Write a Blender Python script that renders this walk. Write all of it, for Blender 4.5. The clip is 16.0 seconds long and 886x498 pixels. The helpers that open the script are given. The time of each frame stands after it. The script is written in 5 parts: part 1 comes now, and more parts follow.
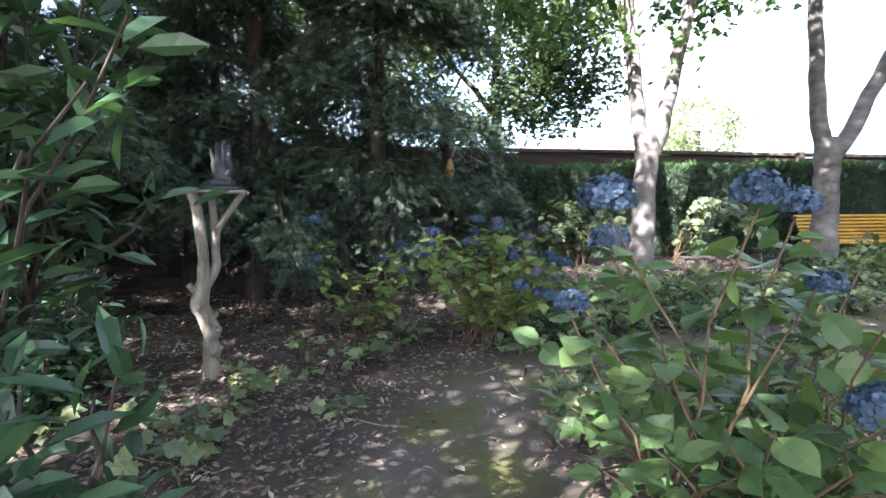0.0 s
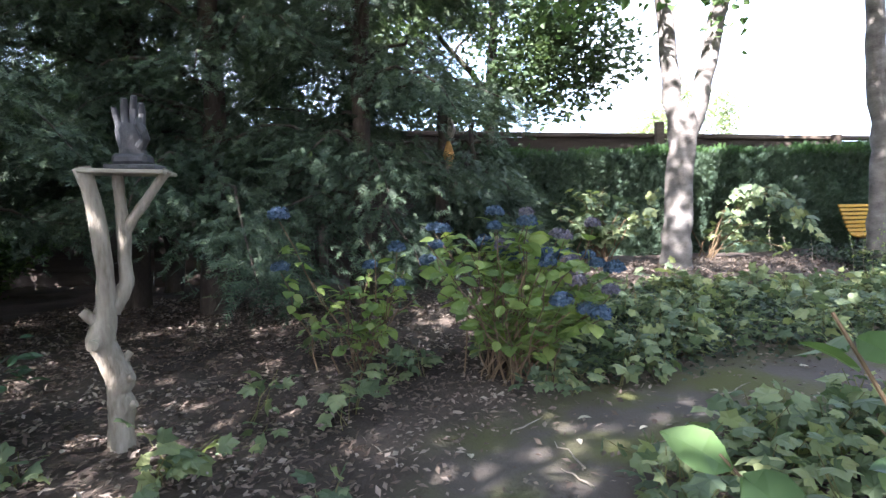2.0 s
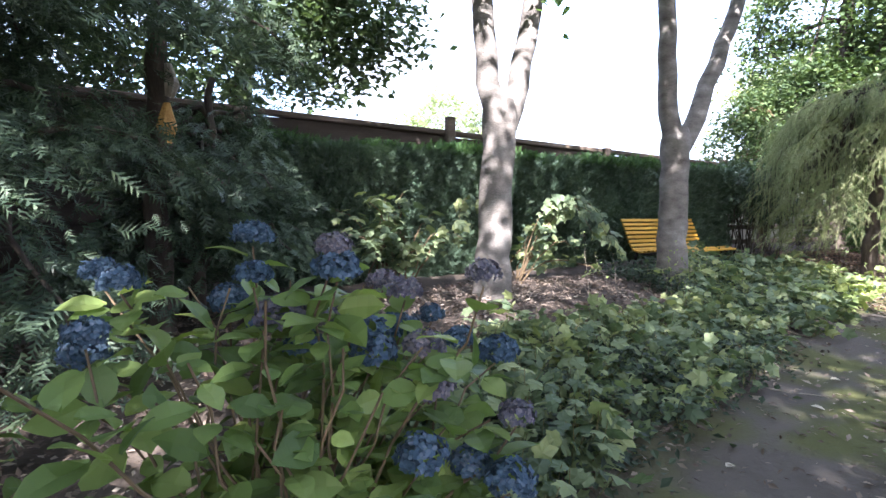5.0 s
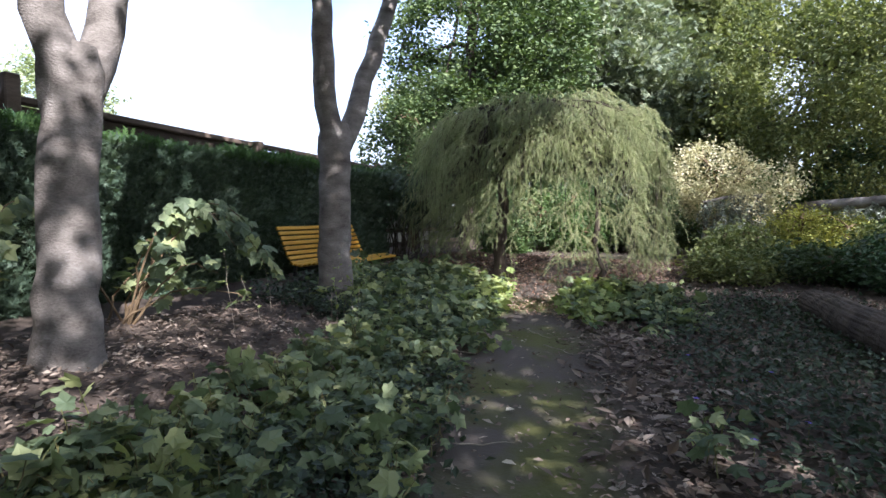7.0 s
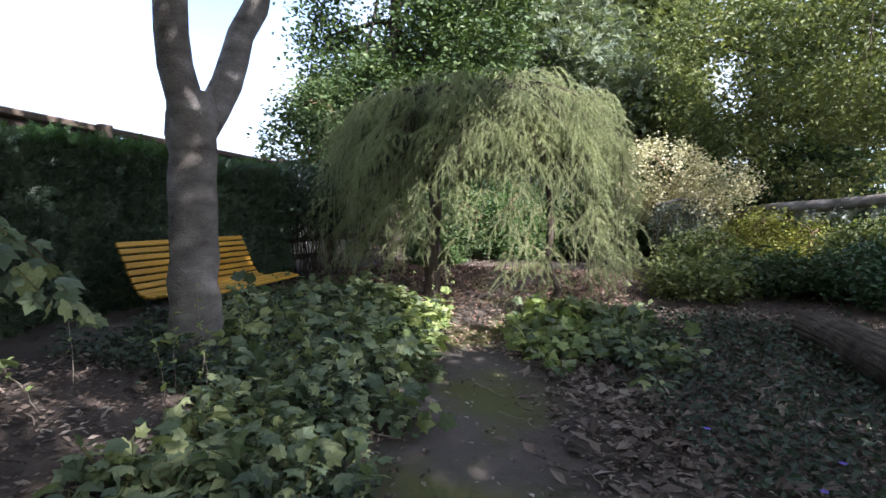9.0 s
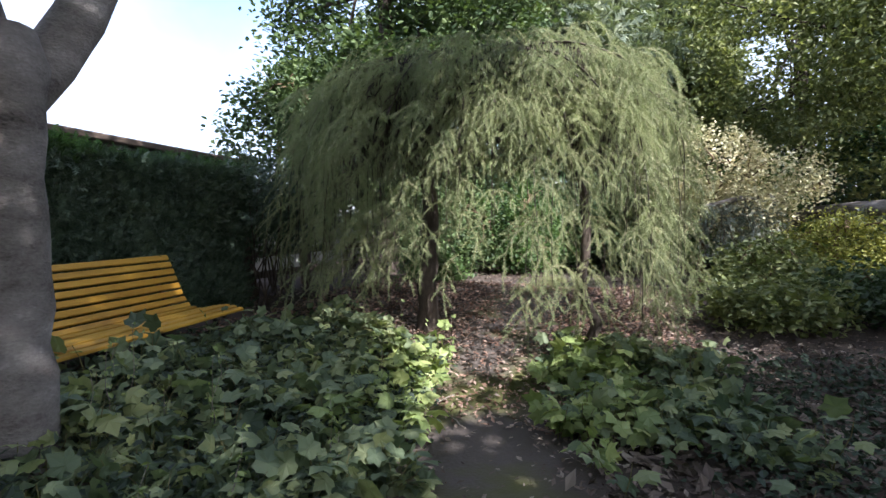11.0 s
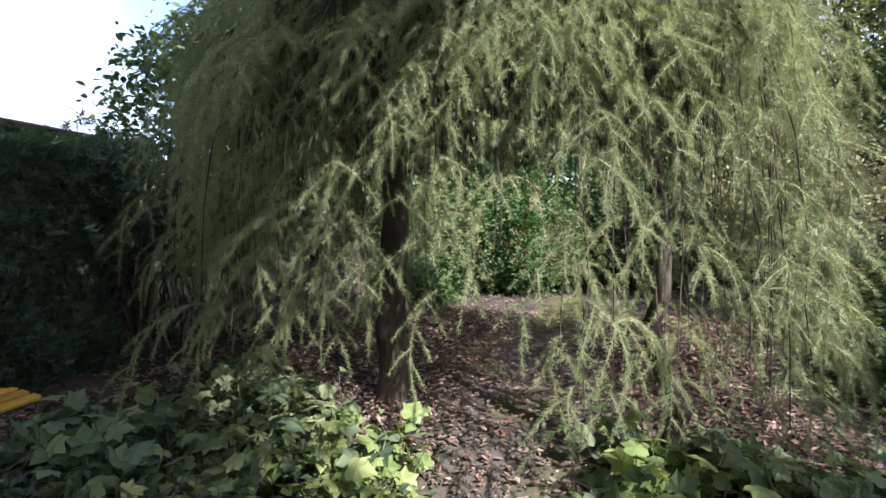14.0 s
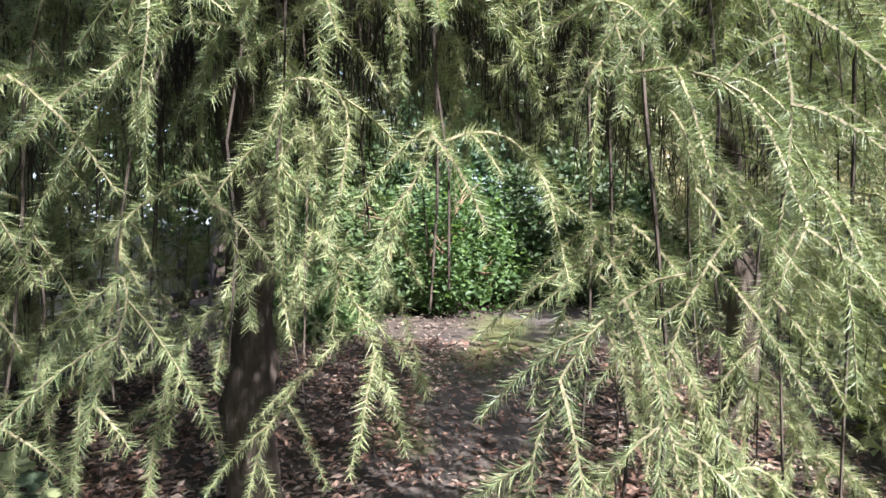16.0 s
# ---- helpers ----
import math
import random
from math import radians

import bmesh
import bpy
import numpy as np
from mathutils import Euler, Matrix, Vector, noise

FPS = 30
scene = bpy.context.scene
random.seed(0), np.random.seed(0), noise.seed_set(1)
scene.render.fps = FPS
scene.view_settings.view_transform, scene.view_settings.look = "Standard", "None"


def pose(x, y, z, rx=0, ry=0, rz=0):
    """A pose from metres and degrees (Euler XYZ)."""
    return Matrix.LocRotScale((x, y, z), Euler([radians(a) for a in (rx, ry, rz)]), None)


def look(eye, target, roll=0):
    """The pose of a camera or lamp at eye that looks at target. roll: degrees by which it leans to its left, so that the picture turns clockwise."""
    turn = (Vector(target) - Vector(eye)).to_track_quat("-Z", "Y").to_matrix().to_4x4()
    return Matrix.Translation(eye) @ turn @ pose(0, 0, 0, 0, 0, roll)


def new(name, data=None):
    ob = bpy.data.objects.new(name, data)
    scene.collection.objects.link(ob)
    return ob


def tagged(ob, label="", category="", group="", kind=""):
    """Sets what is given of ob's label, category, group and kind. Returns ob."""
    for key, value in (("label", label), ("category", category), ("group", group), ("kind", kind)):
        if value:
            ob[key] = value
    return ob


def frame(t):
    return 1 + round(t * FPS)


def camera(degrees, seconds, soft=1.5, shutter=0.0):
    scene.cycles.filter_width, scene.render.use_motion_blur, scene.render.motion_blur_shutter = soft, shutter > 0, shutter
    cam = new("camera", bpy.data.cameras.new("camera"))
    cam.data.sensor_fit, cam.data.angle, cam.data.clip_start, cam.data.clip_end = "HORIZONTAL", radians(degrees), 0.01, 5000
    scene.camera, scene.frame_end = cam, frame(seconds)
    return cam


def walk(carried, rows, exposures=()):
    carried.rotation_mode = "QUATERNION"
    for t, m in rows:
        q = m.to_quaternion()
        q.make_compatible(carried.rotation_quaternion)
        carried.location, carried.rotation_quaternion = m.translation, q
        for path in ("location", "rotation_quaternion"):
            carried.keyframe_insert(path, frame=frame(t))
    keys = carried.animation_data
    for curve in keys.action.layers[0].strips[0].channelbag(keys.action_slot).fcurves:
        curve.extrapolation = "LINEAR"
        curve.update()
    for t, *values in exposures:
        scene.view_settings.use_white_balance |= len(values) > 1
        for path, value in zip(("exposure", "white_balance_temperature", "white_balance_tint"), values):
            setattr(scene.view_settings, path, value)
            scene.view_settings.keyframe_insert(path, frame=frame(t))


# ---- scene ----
cam = camera(79.6, 16.0)
METRES, EYE, TILT, LEAN, TURN = 12.0, 1.27, -3.5, 0.5, 0.0
ROWS = [
    (0.0, 0.0, 0.0, 0.0, 0.0, -0.0, 0.0),
    (0.5, -0.0022, 0.0244, -0.0004, -0.38, 0.04, 0.49),
    (1.0, -0.0077, 0.0511, 0.0024, -0.43, -0.16, 0.4),
    (1.5, -0.0158, 0.0791, 0.0033, -0.44, -0.19, 0.58),
    (2.0, -0.0162, 0.1111, 0.0035, -1.77, -0.35, 0.74),
    (2.5, -0.0174, 0.146, 0.0055, -3.01, -0.37, 0.59),
    (3.0, -0.0132, 0.1791, 0.0078, -6.08, -0.34, 0.85),
    (5.5, 0.0186, 0.3153, 0.0276, -37.3, -1.02, 1.01),
    (6.0, 0.0401, 0.3342, 0.0321, -48.27, -1.41, 1.41),
    (6.5, 0.0671, 0.3528, 0.0354, -56.76, -1.63, 1.26),
    (7.0, 0.0933, 0.3695, 0.0375, -63.08, -1.76, 2.05),
    (7.5, 0.1214, 0.3817, 0.0413, -65.66, -1.89, 2.26),
    (8.0, 0.1523, 0.3974, 0.0456, -68.59, -1.93, 2.34),
    (8.5, 0.187, 0.4099, 0.046, -70.65, -1.99, 2.47),
    (11.0, 0.3621, 0.4621, 0.0561, -70.04, -1.54, 3.21),
    (11.5, 0.3893, 0.4684, 0.0573, -69.52, -1.4, 3.13),
    (12.0, 0.412, 0.4787, 0.0594, -70.06, -1.18, 2.95),
    (12.5, 0.4395, 0.4862, 0.0585, -70.27, -1.15, 2.97),
    (13.0, 0.4696, 0.4929, 0.0591, -69.63, -1.07, 2.96),
    (13.5, 0.5014, 0.5037, 0.0622, -70.06, -1.16, 3.22),
    (14.0, 0.5323, 0.5112, 0.0644, -70.82, -1.37, 3.48),
    (14.5, 0.5589, 0.5218, 0.0645, -71.5, -1.36, 3.45),
    (15.0, 0.586, 0.5336, 0.0676, -74.56, -1.61, 3.42),
    (15.5, 0.6162, 0.5381, 0.0693, -77.12, -1.65, 3.66),
    (16.0, 0.6464, 0.5426, 0.0693, -80.18, -1.68, 3.67),
]
EXPOSURES = [(t, e, 5750, 18) for t, e in ((0.0, 3.15), (3.0, 3.35), (5.5, 2.65), (6.5, 1.95), (8.5, 1.8), (11.0, 1.75), (13.0, 1.6), (15.0, 1.85), (16.0, 2.25))]
walk(cam, [(t, pose(0, 0, EYE, TILT, LEAN, TURN) @ pose(METRES * x, METRES * y, METRES * z, 90 + pitch, roll, yaw)) for t, x, y, z, yaw, pitch, roll in ROWS], EXPOSURES)

# ---- world, sun ----
SUN_DIR = Vector((-0.42, -0.62, 0.66)).normalized()      # from the ground towards the sun
sun = new("sun", bpy.data.lights.new("sun", "SUN"))
sun.data.energy, sun.data.angle, sun.data.color = 5.0, radians(0.6), (1.0, 0.93, 0.82)
sun.matrix_world = look((0, 0, 30), Vector((0, 0, 30)) - SUN_DIR)
world = bpy.data.worlds.new("sky")
scene.world = world
world.use_nodes = True
wn, wl = world.node_tree.nodes, world.node_tree.links
sky = wn.new("ShaderNodeTexSky")
sky.sky_type, sky.sun_disc = "NISHITA", False
sky.sun_elevation, sky.sun_rotation = math.asin(SUN_DIR.z), math.atan2(SUN_DIR.x, SUN_DIR.y)
sky.air_density, sky.dust_density, sky.ozone_density = 1.0, 2.0, 1.0
coord, cloud, cramp, cmix = (wn.new(k) for k in ("ShaderNodeTexCoord", "ShaderNodeTexNoise", "ShaderNodeValToRGB", "ShaderNodeMix"))
cloud.inputs["Scale"].default_value, cloud.inputs["Detail"].default_value = 2.2, 6
cramp.color_ramp.elements[0].position, cramp.color_ramp.elements[1].position = 0.34, 0.62
cmix.data_type = "RGBA"
cmix.inputs["B"].default_value = (3.15, 3.3, 3.6, 1)       # bright thin cloud
wl.new(coord.outputs["Generated"], cloud.inputs["Vector"])
wl.new(cloud.outputs["Fac"], cramp.inputs["Fac"])
wl.new(cramp.outputs["Color"], cmix.inputs["Factor"])
wl.new(sky.outputs["Color"], cmix.inputs["A"])
wl.new(cmix.outputs["Result"], wn["Background"].inputs["Color"])
wn["Background"].inputs["Strength"].default_value = 0.14

# ---- materials ----


def ramp_mat(name, colours, scale, rough=0.7, bump=0.0, bump_scale=60.0, metal=0.0, stretch=(1, 1, 1), island=0.0, spec=0.3, coords="Object"):
    """Noise-mixed colours at two scales, with a fine bump; island: how far each loose piece differs."""
    m = bpy.data.materials.new(name)
    m.use_nodes = True
    n, l = m.node_tree.nodes, m.node_tree.links
    b = n["Principled BSDF"]
    b.inputs["Roughness"].default_value, b.inputs["Metallic"].default_value = rough, metal
    b.inputs["Specular IOR Level"].default_value = spec
    tc, mp = n.new("ShaderNodeTexCoord"), n.new("ShaderNodeMapping")
    mp.inputs["Scale"].default_value = stretch
    l.new(tc.outputs[coords], mp.inputs["Vector"])
    big, fine = n.new("ShaderNodeTexNoise"), n.new("ShaderNodeTexNoise")
    big.inputs["Scale"].default_value, big.inputs["Detail"].default_value = scale, 5
    fine.inputs["Scale"].default_value, fine.inputs["Detail"].default_value = bump_scale, 4
    for t in (big, fine):
        l.new(mp.outputs["Vector"], t.inputs["Vector"])
    add = n.new("ShaderNodeMath")
    add.operation = "MULTIPLY_ADD"
    add.inputs[1].default_value = 0.35
    l.new(fine.outputs["Fac"], add.inputs[0])
    l.new(big.outputs["Fac"], add.inputs[2])
    last = add.outputs[0]
    if island:
        geo, mul = n.new("ShaderNodeNewGeometry"), n.new("ShaderNodeMath")
        mul.operation = "MULTIPLY_ADD"
        mul.inputs[1].default_value = island
        l.new(geo.outputs["Random Per Island"], mul.inputs[0])
        l.new(last, mul.inputs[2])
        last = mul.outputs[0]
    ramp = n.new("ShaderNodeValToRGB")
    e = ramp.color_ramp.elements
    lo, hi = 0.42, 0.95 + island
    e[0].position, e[0].color = lo, (*colours[0], 1)
    e[1].position, e[1].color = hi, (*colours[-1], 1)
    for i, c in enumerate(colours[1:-1], 1):
        e.new(lo + (hi - lo) * i / (len(colours) - 1)).color = (*c, 1)
    l.new(last, ramp.inputs["Fac"])
    l.new(ramp.outputs["Color"], b.inputs["Base Color"])
    if bump:
        bp = n.new("ShaderNodeBump")
        bp.inputs["Strength"].default_value, bp.inputs["Distance"].default_value = bump, 0.01
        l.new(fine.outputs["Fac"], bp.inputs["Height"])
        l.new(bp.outputs["Normal"], b.inputs["Normal"])
    return m


def leaf_mat(name, colours, translucent=0.35, rough=0.5, spec=0.35, glow=None):
    """Leaves: each differs a little, light passes through."""
    m = bpy.data.materials.new(name)
    m.use_nodes = True
    n, l = m.node_tree.nodes, m.node_tree.links
    b = n["Principled BSDF"]
    b.inputs["Roughness"].default_value, b.inputs["Specular IOR Level"].default_value = rough, spec
    geo, tc, big = n.new("ShaderNodeNewGeometry"), n.new("ShaderNodeTexCoord"), n.new("ShaderNodeTexNoise")
    big.inputs["Scale"].default_value = 1.7
    l.new(tc.outputs["Object"], big.inputs["Vector"])
    fac = n.new("ShaderNodeMath")
    fac.operation = "MULTIPLY_ADD"
    fac.inputs[1].default_value = 0.6
    l.new(geo.outputs["Random Per Island"], fac.inputs[0])
    sub = n.new("ShaderNodeMath")
    sub.operation = "SUBTRACT"
    sub.inputs[1].default_value = 0.3
    l.new(big.outputs["Fac"], sub.inputs[0])
    l.new(sub.outputs[0], fac.inputs[2])
    ramp = n.new("ShaderNodeValToRGB")
    e = ramp.color_ramp.elements
    e[0].position, e[0].color = 0.05, (*colours[0], 1)
    e[1].position, e[1].color = 0.9, (*colours[-1], 1)
    for i, c in enumerate(colours[1:-1], 1):
        e.new(0.05 + 0.85 * i / (len(colours) - 1)).color = (*c, 1)
    l.new(fac.outputs[0], ramp.inputs["Fac"])
    l.new(ramp.outputs["Color"], b.inputs["Base Color"])
    tr, mix = n.new("ShaderNodeBsdfTranslucent"), n.new("ShaderNodeMixShader")
    bright = n.new("ShaderNodeMix")
    bright.data_type, bright.blend_type = "RGBA", "MULTIPLY"
    bright.inputs["Factor"].default_value = 1.0
    bright.inputs["B"].default_value = glow or (1.5, 1.6, 0.7, 1)
    l.new(ramp.outputs["Color"], bright.inputs["A"])
    l.new(bright.outputs["Result"], tr.inputs["Color"])
    mix.inputs["Fac"].default_value = translucent
    l.new(b.outputs[0], mix.inputs[1])
    l.new(tr.outputs[0], mix.inputs[2])
    l.new(mix.outputs[0], n["Material Output"].inputs["Surface"])
    return m


M_BARK_GREY = ramp_mat("grey_bark", [(0.05, 0.043, 0.038), (0.13, 0.116, 0.104), (0.19, 0.172, 0.157), (0.3, 0.28, 0.26)], 4.5, 0.85, 0.8, 50, stretch=(1, 1, 1.8))
M_BARK_DARK = ramp_mat("dark_bark", [(0.022, 0.017, 0.014), (0.055, 0.043, 0.034), (0.11, 0.088, 0.068)], 5.0, 0.9, 0.8, 60, stretch=(1, 1, 0.3))
M_TWIG = ramp_mat("twig", [(0.08, 0.055, 0.03), (0.17, 0.12, 0.07)], 8.0, 0.8)
M_STEM = ramp_mat("green_stem", [(0.08, 0.1, 0.03), (0.2, 0.16, 0.07)], 8.0, 0.7)
M_LARCH_TWIG = ramp_mat("larch_twig", [(0.13, 0.11, 0.06), (0.32, 0.29, 0.18)], 8.0, 0.7)
M_WEATHERED = ramp_mat("weathered_branch", [(0.09, 0.074, 0.056), (0.22, 0.19, 0.15), (0.3, 0.265, 0.215), (0.4, 0.36, 0.3)], 11.0, 0.85, 0.9, 60, stretch=(1, 1, 0.25))
M_BOARD = ramp_mat("weathered_board", [(0.22, 0.2, 0.16), (0.4, 0.37, 0.3)], 6.0, 0.85, 0.4, 60, stretch=(0.3, 1, 1))
M_HAND = ramp_mat("dark_patina", [(0.018, 0.018, 0.02), (0.042, 0.042, 0.047), (0.085, 0.085, 0.095)], 9.0, 0.6, 0.4, 60, spec=0.5)
M_FENCE = ramp_mat("dark_fence_wood", [(0.03, 0.022, 0.018), (0.06, 0.045, 0.038), (0.1, 0.08, 0.07)], 2.5, 0.85, 0.5, 70, stretch=(0.25, 1, 2))
M_CAP = ramp_mat("fence_cap_wood", [(0.05, 0.038, 0.03), (0.12, 0.09, 0.07), (0.22, 0.17, 0.14)], 3.0, 0.85, 0.5, 70, stretch=(0.25, 1, 2))
M_YELLOW = ramp_mat("yellow_paint", [(0.24, 0.125, 0.015), (0.4, 0.225, 0.025), (0.5, 0.3, 0.04)], 5.0, 0.5, 0.25, 80, stretch=(0.2, 1, 1), spec=0.4)
M_IRON = ramp_mat("dark_iron", [(0.02, 0.02, 0.02), (0.06, 0.05, 0.045)], 8.0, 0.6, 0.3, 60)
M_CARVED = ramp_mat("ochre_stripped_wood", [(0.25, 0.12, 0.03), (0.5, 0.29, 0.09), (0.6, 0.4, 0.16)], 6.0, 0.7, 0.5, 50)
M_PALE = ramp_mat("pale_wall", [(0.5, 0.49, 0.46), (0.68, 0.67, 0.64)], 2.0, 0.8, 0.2, 40)
M_LITTER = leaf_mat("dry_leaves", [(0.05, 0.037, 0.031), (0.105, 0.08, 0.065), (0.18, 0.14, 0.112), (0.36, 0.31, 0.26)], 0.1, 0.75, 0.2, glow=(1.2, 1, 0.7, 1))
M_LITTER_RED = leaf_mat("russet_dry_leaves", [(0.09, 0.05, 0.036), (0.18, 0.105, 0.075), (0.3, 0.2, 0.15), (0.42, 0.33, 0.27)], 0.1, 0.75, 0.2, glow=(1.2, 1, 0.7, 1))
M_YEW = leaf_mat("dark_conifer", [(0.026, 0.044, 0.03), (0.05, 0.078, 0.05), (0.1, 0.135, 0.08)], 0.18, 0.55)
M_HEDGE = leaf_mat("clipped_hedge", [(0.03, 0.065, 0.028), (0.05, 0.1, 0.04), (0.09, 0.16, 0.05)], 0.3, 0.5)
M_HEDGE_FACE = leaf_mat("hedge_face", [(0.045, 0.075, 0.055), (0.075, 0.115, 0.08), (0.115, 0.16, 0.105)], 0.2, 0.5)
M_CLOSING = leaf_mat("deep_green_leaf", [(0.035, 0.06, 0.032), (0.06, 0.095, 0.045), (0.11, 0.145, 0.065)], 0.3, 0.5, glow=(1.2, 1.3, 0.7, 1))
M_CARPET = leaf_mat("dark_carpet_leaf", [(0.018, 0.032, 0.02), (0.033, 0.052, 0.03), (0.06, 0.085, 0.048)], 0.15, 0.55)
M_HEDGE_CORE = ramp_mat("hedge_inside_shade", [(0.012, 0.018, 0.01), (0.03, 0.04, 0.02)], 10, 0.95, 0.5, 30)
M_MAPLE = leaf_mat("maple_leaf", [(0.055, 0.082, 0.05), (0.1, 0.138, 0.078), (0.17, 0.21, 0.11), (0.31, 0.335, 0.15)], 0.3, 0.62, glow=(1.3, 1.4, 0.7, 1))
# maple leaf with sunlight put into its colour; also serves pale withered sprays
M_MAPLE_LIT_PALE = leaf_mat("lit_pale_maple_leaf", [(0.13, 0.18, 0.065), (0.24, 0.31, 0.11), (0.38, 0.42, 0.17)], 0.35, 0.5, glow=(1.3, 1.3, 0.7, 1))
M_HYD_LEAF = leaf_mat("hydrangea_leaf", [(0.045, 0.085, 0.035), (0.08, 0.14, 0.05), (0.15, 0.215, 0.075)], 0.35, 0.42, 0.45, glow=(1.4, 1.5, 0.65, 1))
M_HYD_PALE = leaf_mat("pale_hydrangea_leaf", [(0.08, 0.13, 0.045), (0.16, 0.23, 0.07), (0.28, 0.34, 0.11)], 0.35, 0.45, 0.4, glow=(1.4, 1.5, 0.65, 1))
M_PALE_LEAF = leaf_mat("bleached_leaf", [(0.38, 0.34, 0.26), (0.55, 0.5, 0.4)], 0.1, 0.7, 0.2, glow=(1, 1, 0.9, 1))
M_HYD_FLOWER = leaf_mat("hydrangea_petal", [(0.025, 0.05, 0.075), (0.05, 0.085, 0.13), (0.085, 0.13, 0.19), (0.16, 0.19, 0.25)], 0.25, 0.6, 0.2, glow=(1, 1, 1.2, 1))
M_HYD_FADED = leaf_mat("faded_petal", [(0.07, 0.075, 0.11), (0.14, 0.13, 0.165), (0.25, 0.215, 0.215)], 0.2, 0.65, 0.2, glow=(1, 1, 1, 1))
M_LAUREL = leaf_mat("laurel_leaf", [(0.022, 0.048, 0.027), (0.038, 0.08, 0.04), (0.07, 0.13, 0.06)], 0.25, 0.35, 0.5)
M_LIME = leaf_mat("broad_leaf", [(0.045, 0.085, 0.035), (0.08, 0.14, 0.05), (0.14, 0.21, 0.075)], 0.4, 0.5, glow=(1.3, 1.4, 0.7, 1))
M_IVY = leaf_mat("ivy_leaf", [(0.035, 0.06, 0.03), (0.07, 0.11, 0.045), (0.14, 0.19, 0.07)], 0.25, 0.5, 0.3, glow=(1.2, 1.3, 0.6, 1))
M_PINE = leaf_mat("grey_pine", [(0.08, 0.115, 0.085), (0.15, 0.185, 0.125), (0.24, 0.27, 0.17)], 0.2, 0.6)
M_LARCH = leaf_mat("larch_needle", [(0.085, 0.122, 0.062), (0.175, 0.225, 0.11), (0.305, 0.35, 0.165), (0.45, 0.475, 0.26)], 0.32, 0.45, 0.45, glow=(1.18, 1.24, 0.78, 1))
M_VARIEG = leaf_mat("variegated_leaf", [(0.26, 0.3, 0.15), (0.55, 0.53, 0.34), (0.74, 0.7, 0.5)], 0.3, 0.5, glow=(1.2, 1.1, 0.8, 1))
M_GOLD = leaf_mat("golden_leaf", [(0.14, 0.17, 0.04), (0.25, 0.27, 0.06), (0.38, 0.36, 0.09)], 0.3, 0.5, glow=(1.2, 1.2, 0.6, 1))
M_BLUECEDAR = leaf_mat("grey_blue_needle", [(0.15, 0.18, 0.16), (0.26, 0.3, 0.27), (0.38, 0.4, 0.36)], 0.15, 0.6)
M_WILLOW = leaf_mat("olive_leaf", [(0.075, 0.1, 0.045), (0.145, 0.175, 0.07), (0.26, 0.28, 0.11)], 0.35, 0.5, glow=(1.25, 1.3, 0.7, 1))
M_FAR = leaf_mat("haze_paled_leaf", [(0.2, 0.24, 0.15), (0.32, 0.36, 0.24)], 0.4, 0.6)
M_VIOLET = leaf_mat("violet_petal", [(0.12, 0.08, 0.4), (0.2, 0.14, 0.55)], 0.2, 0.6, glow=(1, 1, 1.2, 1))

# ---- geometry kit ----
RNG = np.random.default_rng(7)


class Geo:
    """Collects loose pieces and links them as one mesh."""

    def __init__(self):
        self.v, self.f, self.n = [], {}, 0

    def add(self, verts, faces):
        verts = np.asarray(verts, float).reshape(-1, 3)
        for k in {len(q) for q in faces} if not isinstance(faces, np.ndarray) else {faces.shape[1]}:
            sel = faces if isinstance(faces, np.ndarray) else np.array([q for q in faces if len(q) == k])
            self.f.setdefault(k, []).append(sel + self.n)
        self.v.append(verts)
        self.n += len(verts)
        return self

    def mesh(self, name, smooth=False):
        me = bpy.data.meshes.new(name)
        v = np.concatenate(self.v)
        groups = [np.concatenate(a) for a in self.f.values()]
        loops = np.concatenate([g.ravel() for g in groups])
        sizes = np.concatenate([np.full(len(g), g.shape[1]) for g in groups])
        me.vertices.add(len(v))
        me.vertices.foreach_set("co", v.ravel())
        me.loops.add(len(loops))
        me.loops.foreach_set("vertex_index", loops.astype(np.int32))
        me.polygons.add(len(sizes))
        starts = np.concatenate([[0], np.cumsum(sizes)[:-1]])
        me.polygons.foreach_set("loop_start", starts.astype(np.int32))
        me.polygons.foreach_set("use_smooth", np.full(len(sizes), smooth))
        me.update(calc_edges=True)
        me.validate()
        return me


def part(name, geo, material, parent=None, label="", smooth=False):
    me = geo if isinstance(geo, bpy.types.Mesh) else geo.mesh(name, smooth)
    if material and not me.materials:
        me.materials.append(material)
    ob = new(name, me)
    if parent:
        ob.parent = parent
    if label:
        ob["label"] = label
    return ob


def thing(name, place=(0, 0, 0), label="", category="", group="", turn=0.0):
    ob = new(name)
    ob.empty_display_size = 0.1
    ob.matrix_world = pose(*place, 0, 0, turn)
    return tagged(ob, label, category, group)


def unit(a):
    return a / np.maximum(np.linalg.norm(a, axis=-1, keepdims=True), 1e-9)


def frames(direction, up, twist=None):
    """Rotations whose columns are side, direction, normal."""
    d = unit(direction)
    s = np.cross(d, up)
    bad = np.linalg.norm(s, axis=1) < 1e-3
    s[bad] = np.cross(d[bad], [1.0, 0.2, 0.1])
    s = unit(s)
    n = np.cross(s, d)
    if twist is not None:
        c, w = np.cos(twist)[:, None], np.sin(twist)[:, None]
        s, n = s * c + n * w, n * c - s * w
    return np.stack([s, d, n], axis=2)


def scatter(geo, template, places, rot, size):
    tv, tf = template
    size = np.broadcast_to(np.asarray(size, float), (len(places),))
    v = np.einsum("nij,kj->nki", rot, tv) * size[:, None, None] + places[:, None, :]
    f = (tf[None] + (np.arange(len(places)) * len(tv))[:, None, None]).reshape(-1, tf.shape[1])
    geo.add(v.reshape(-1, 3), f)


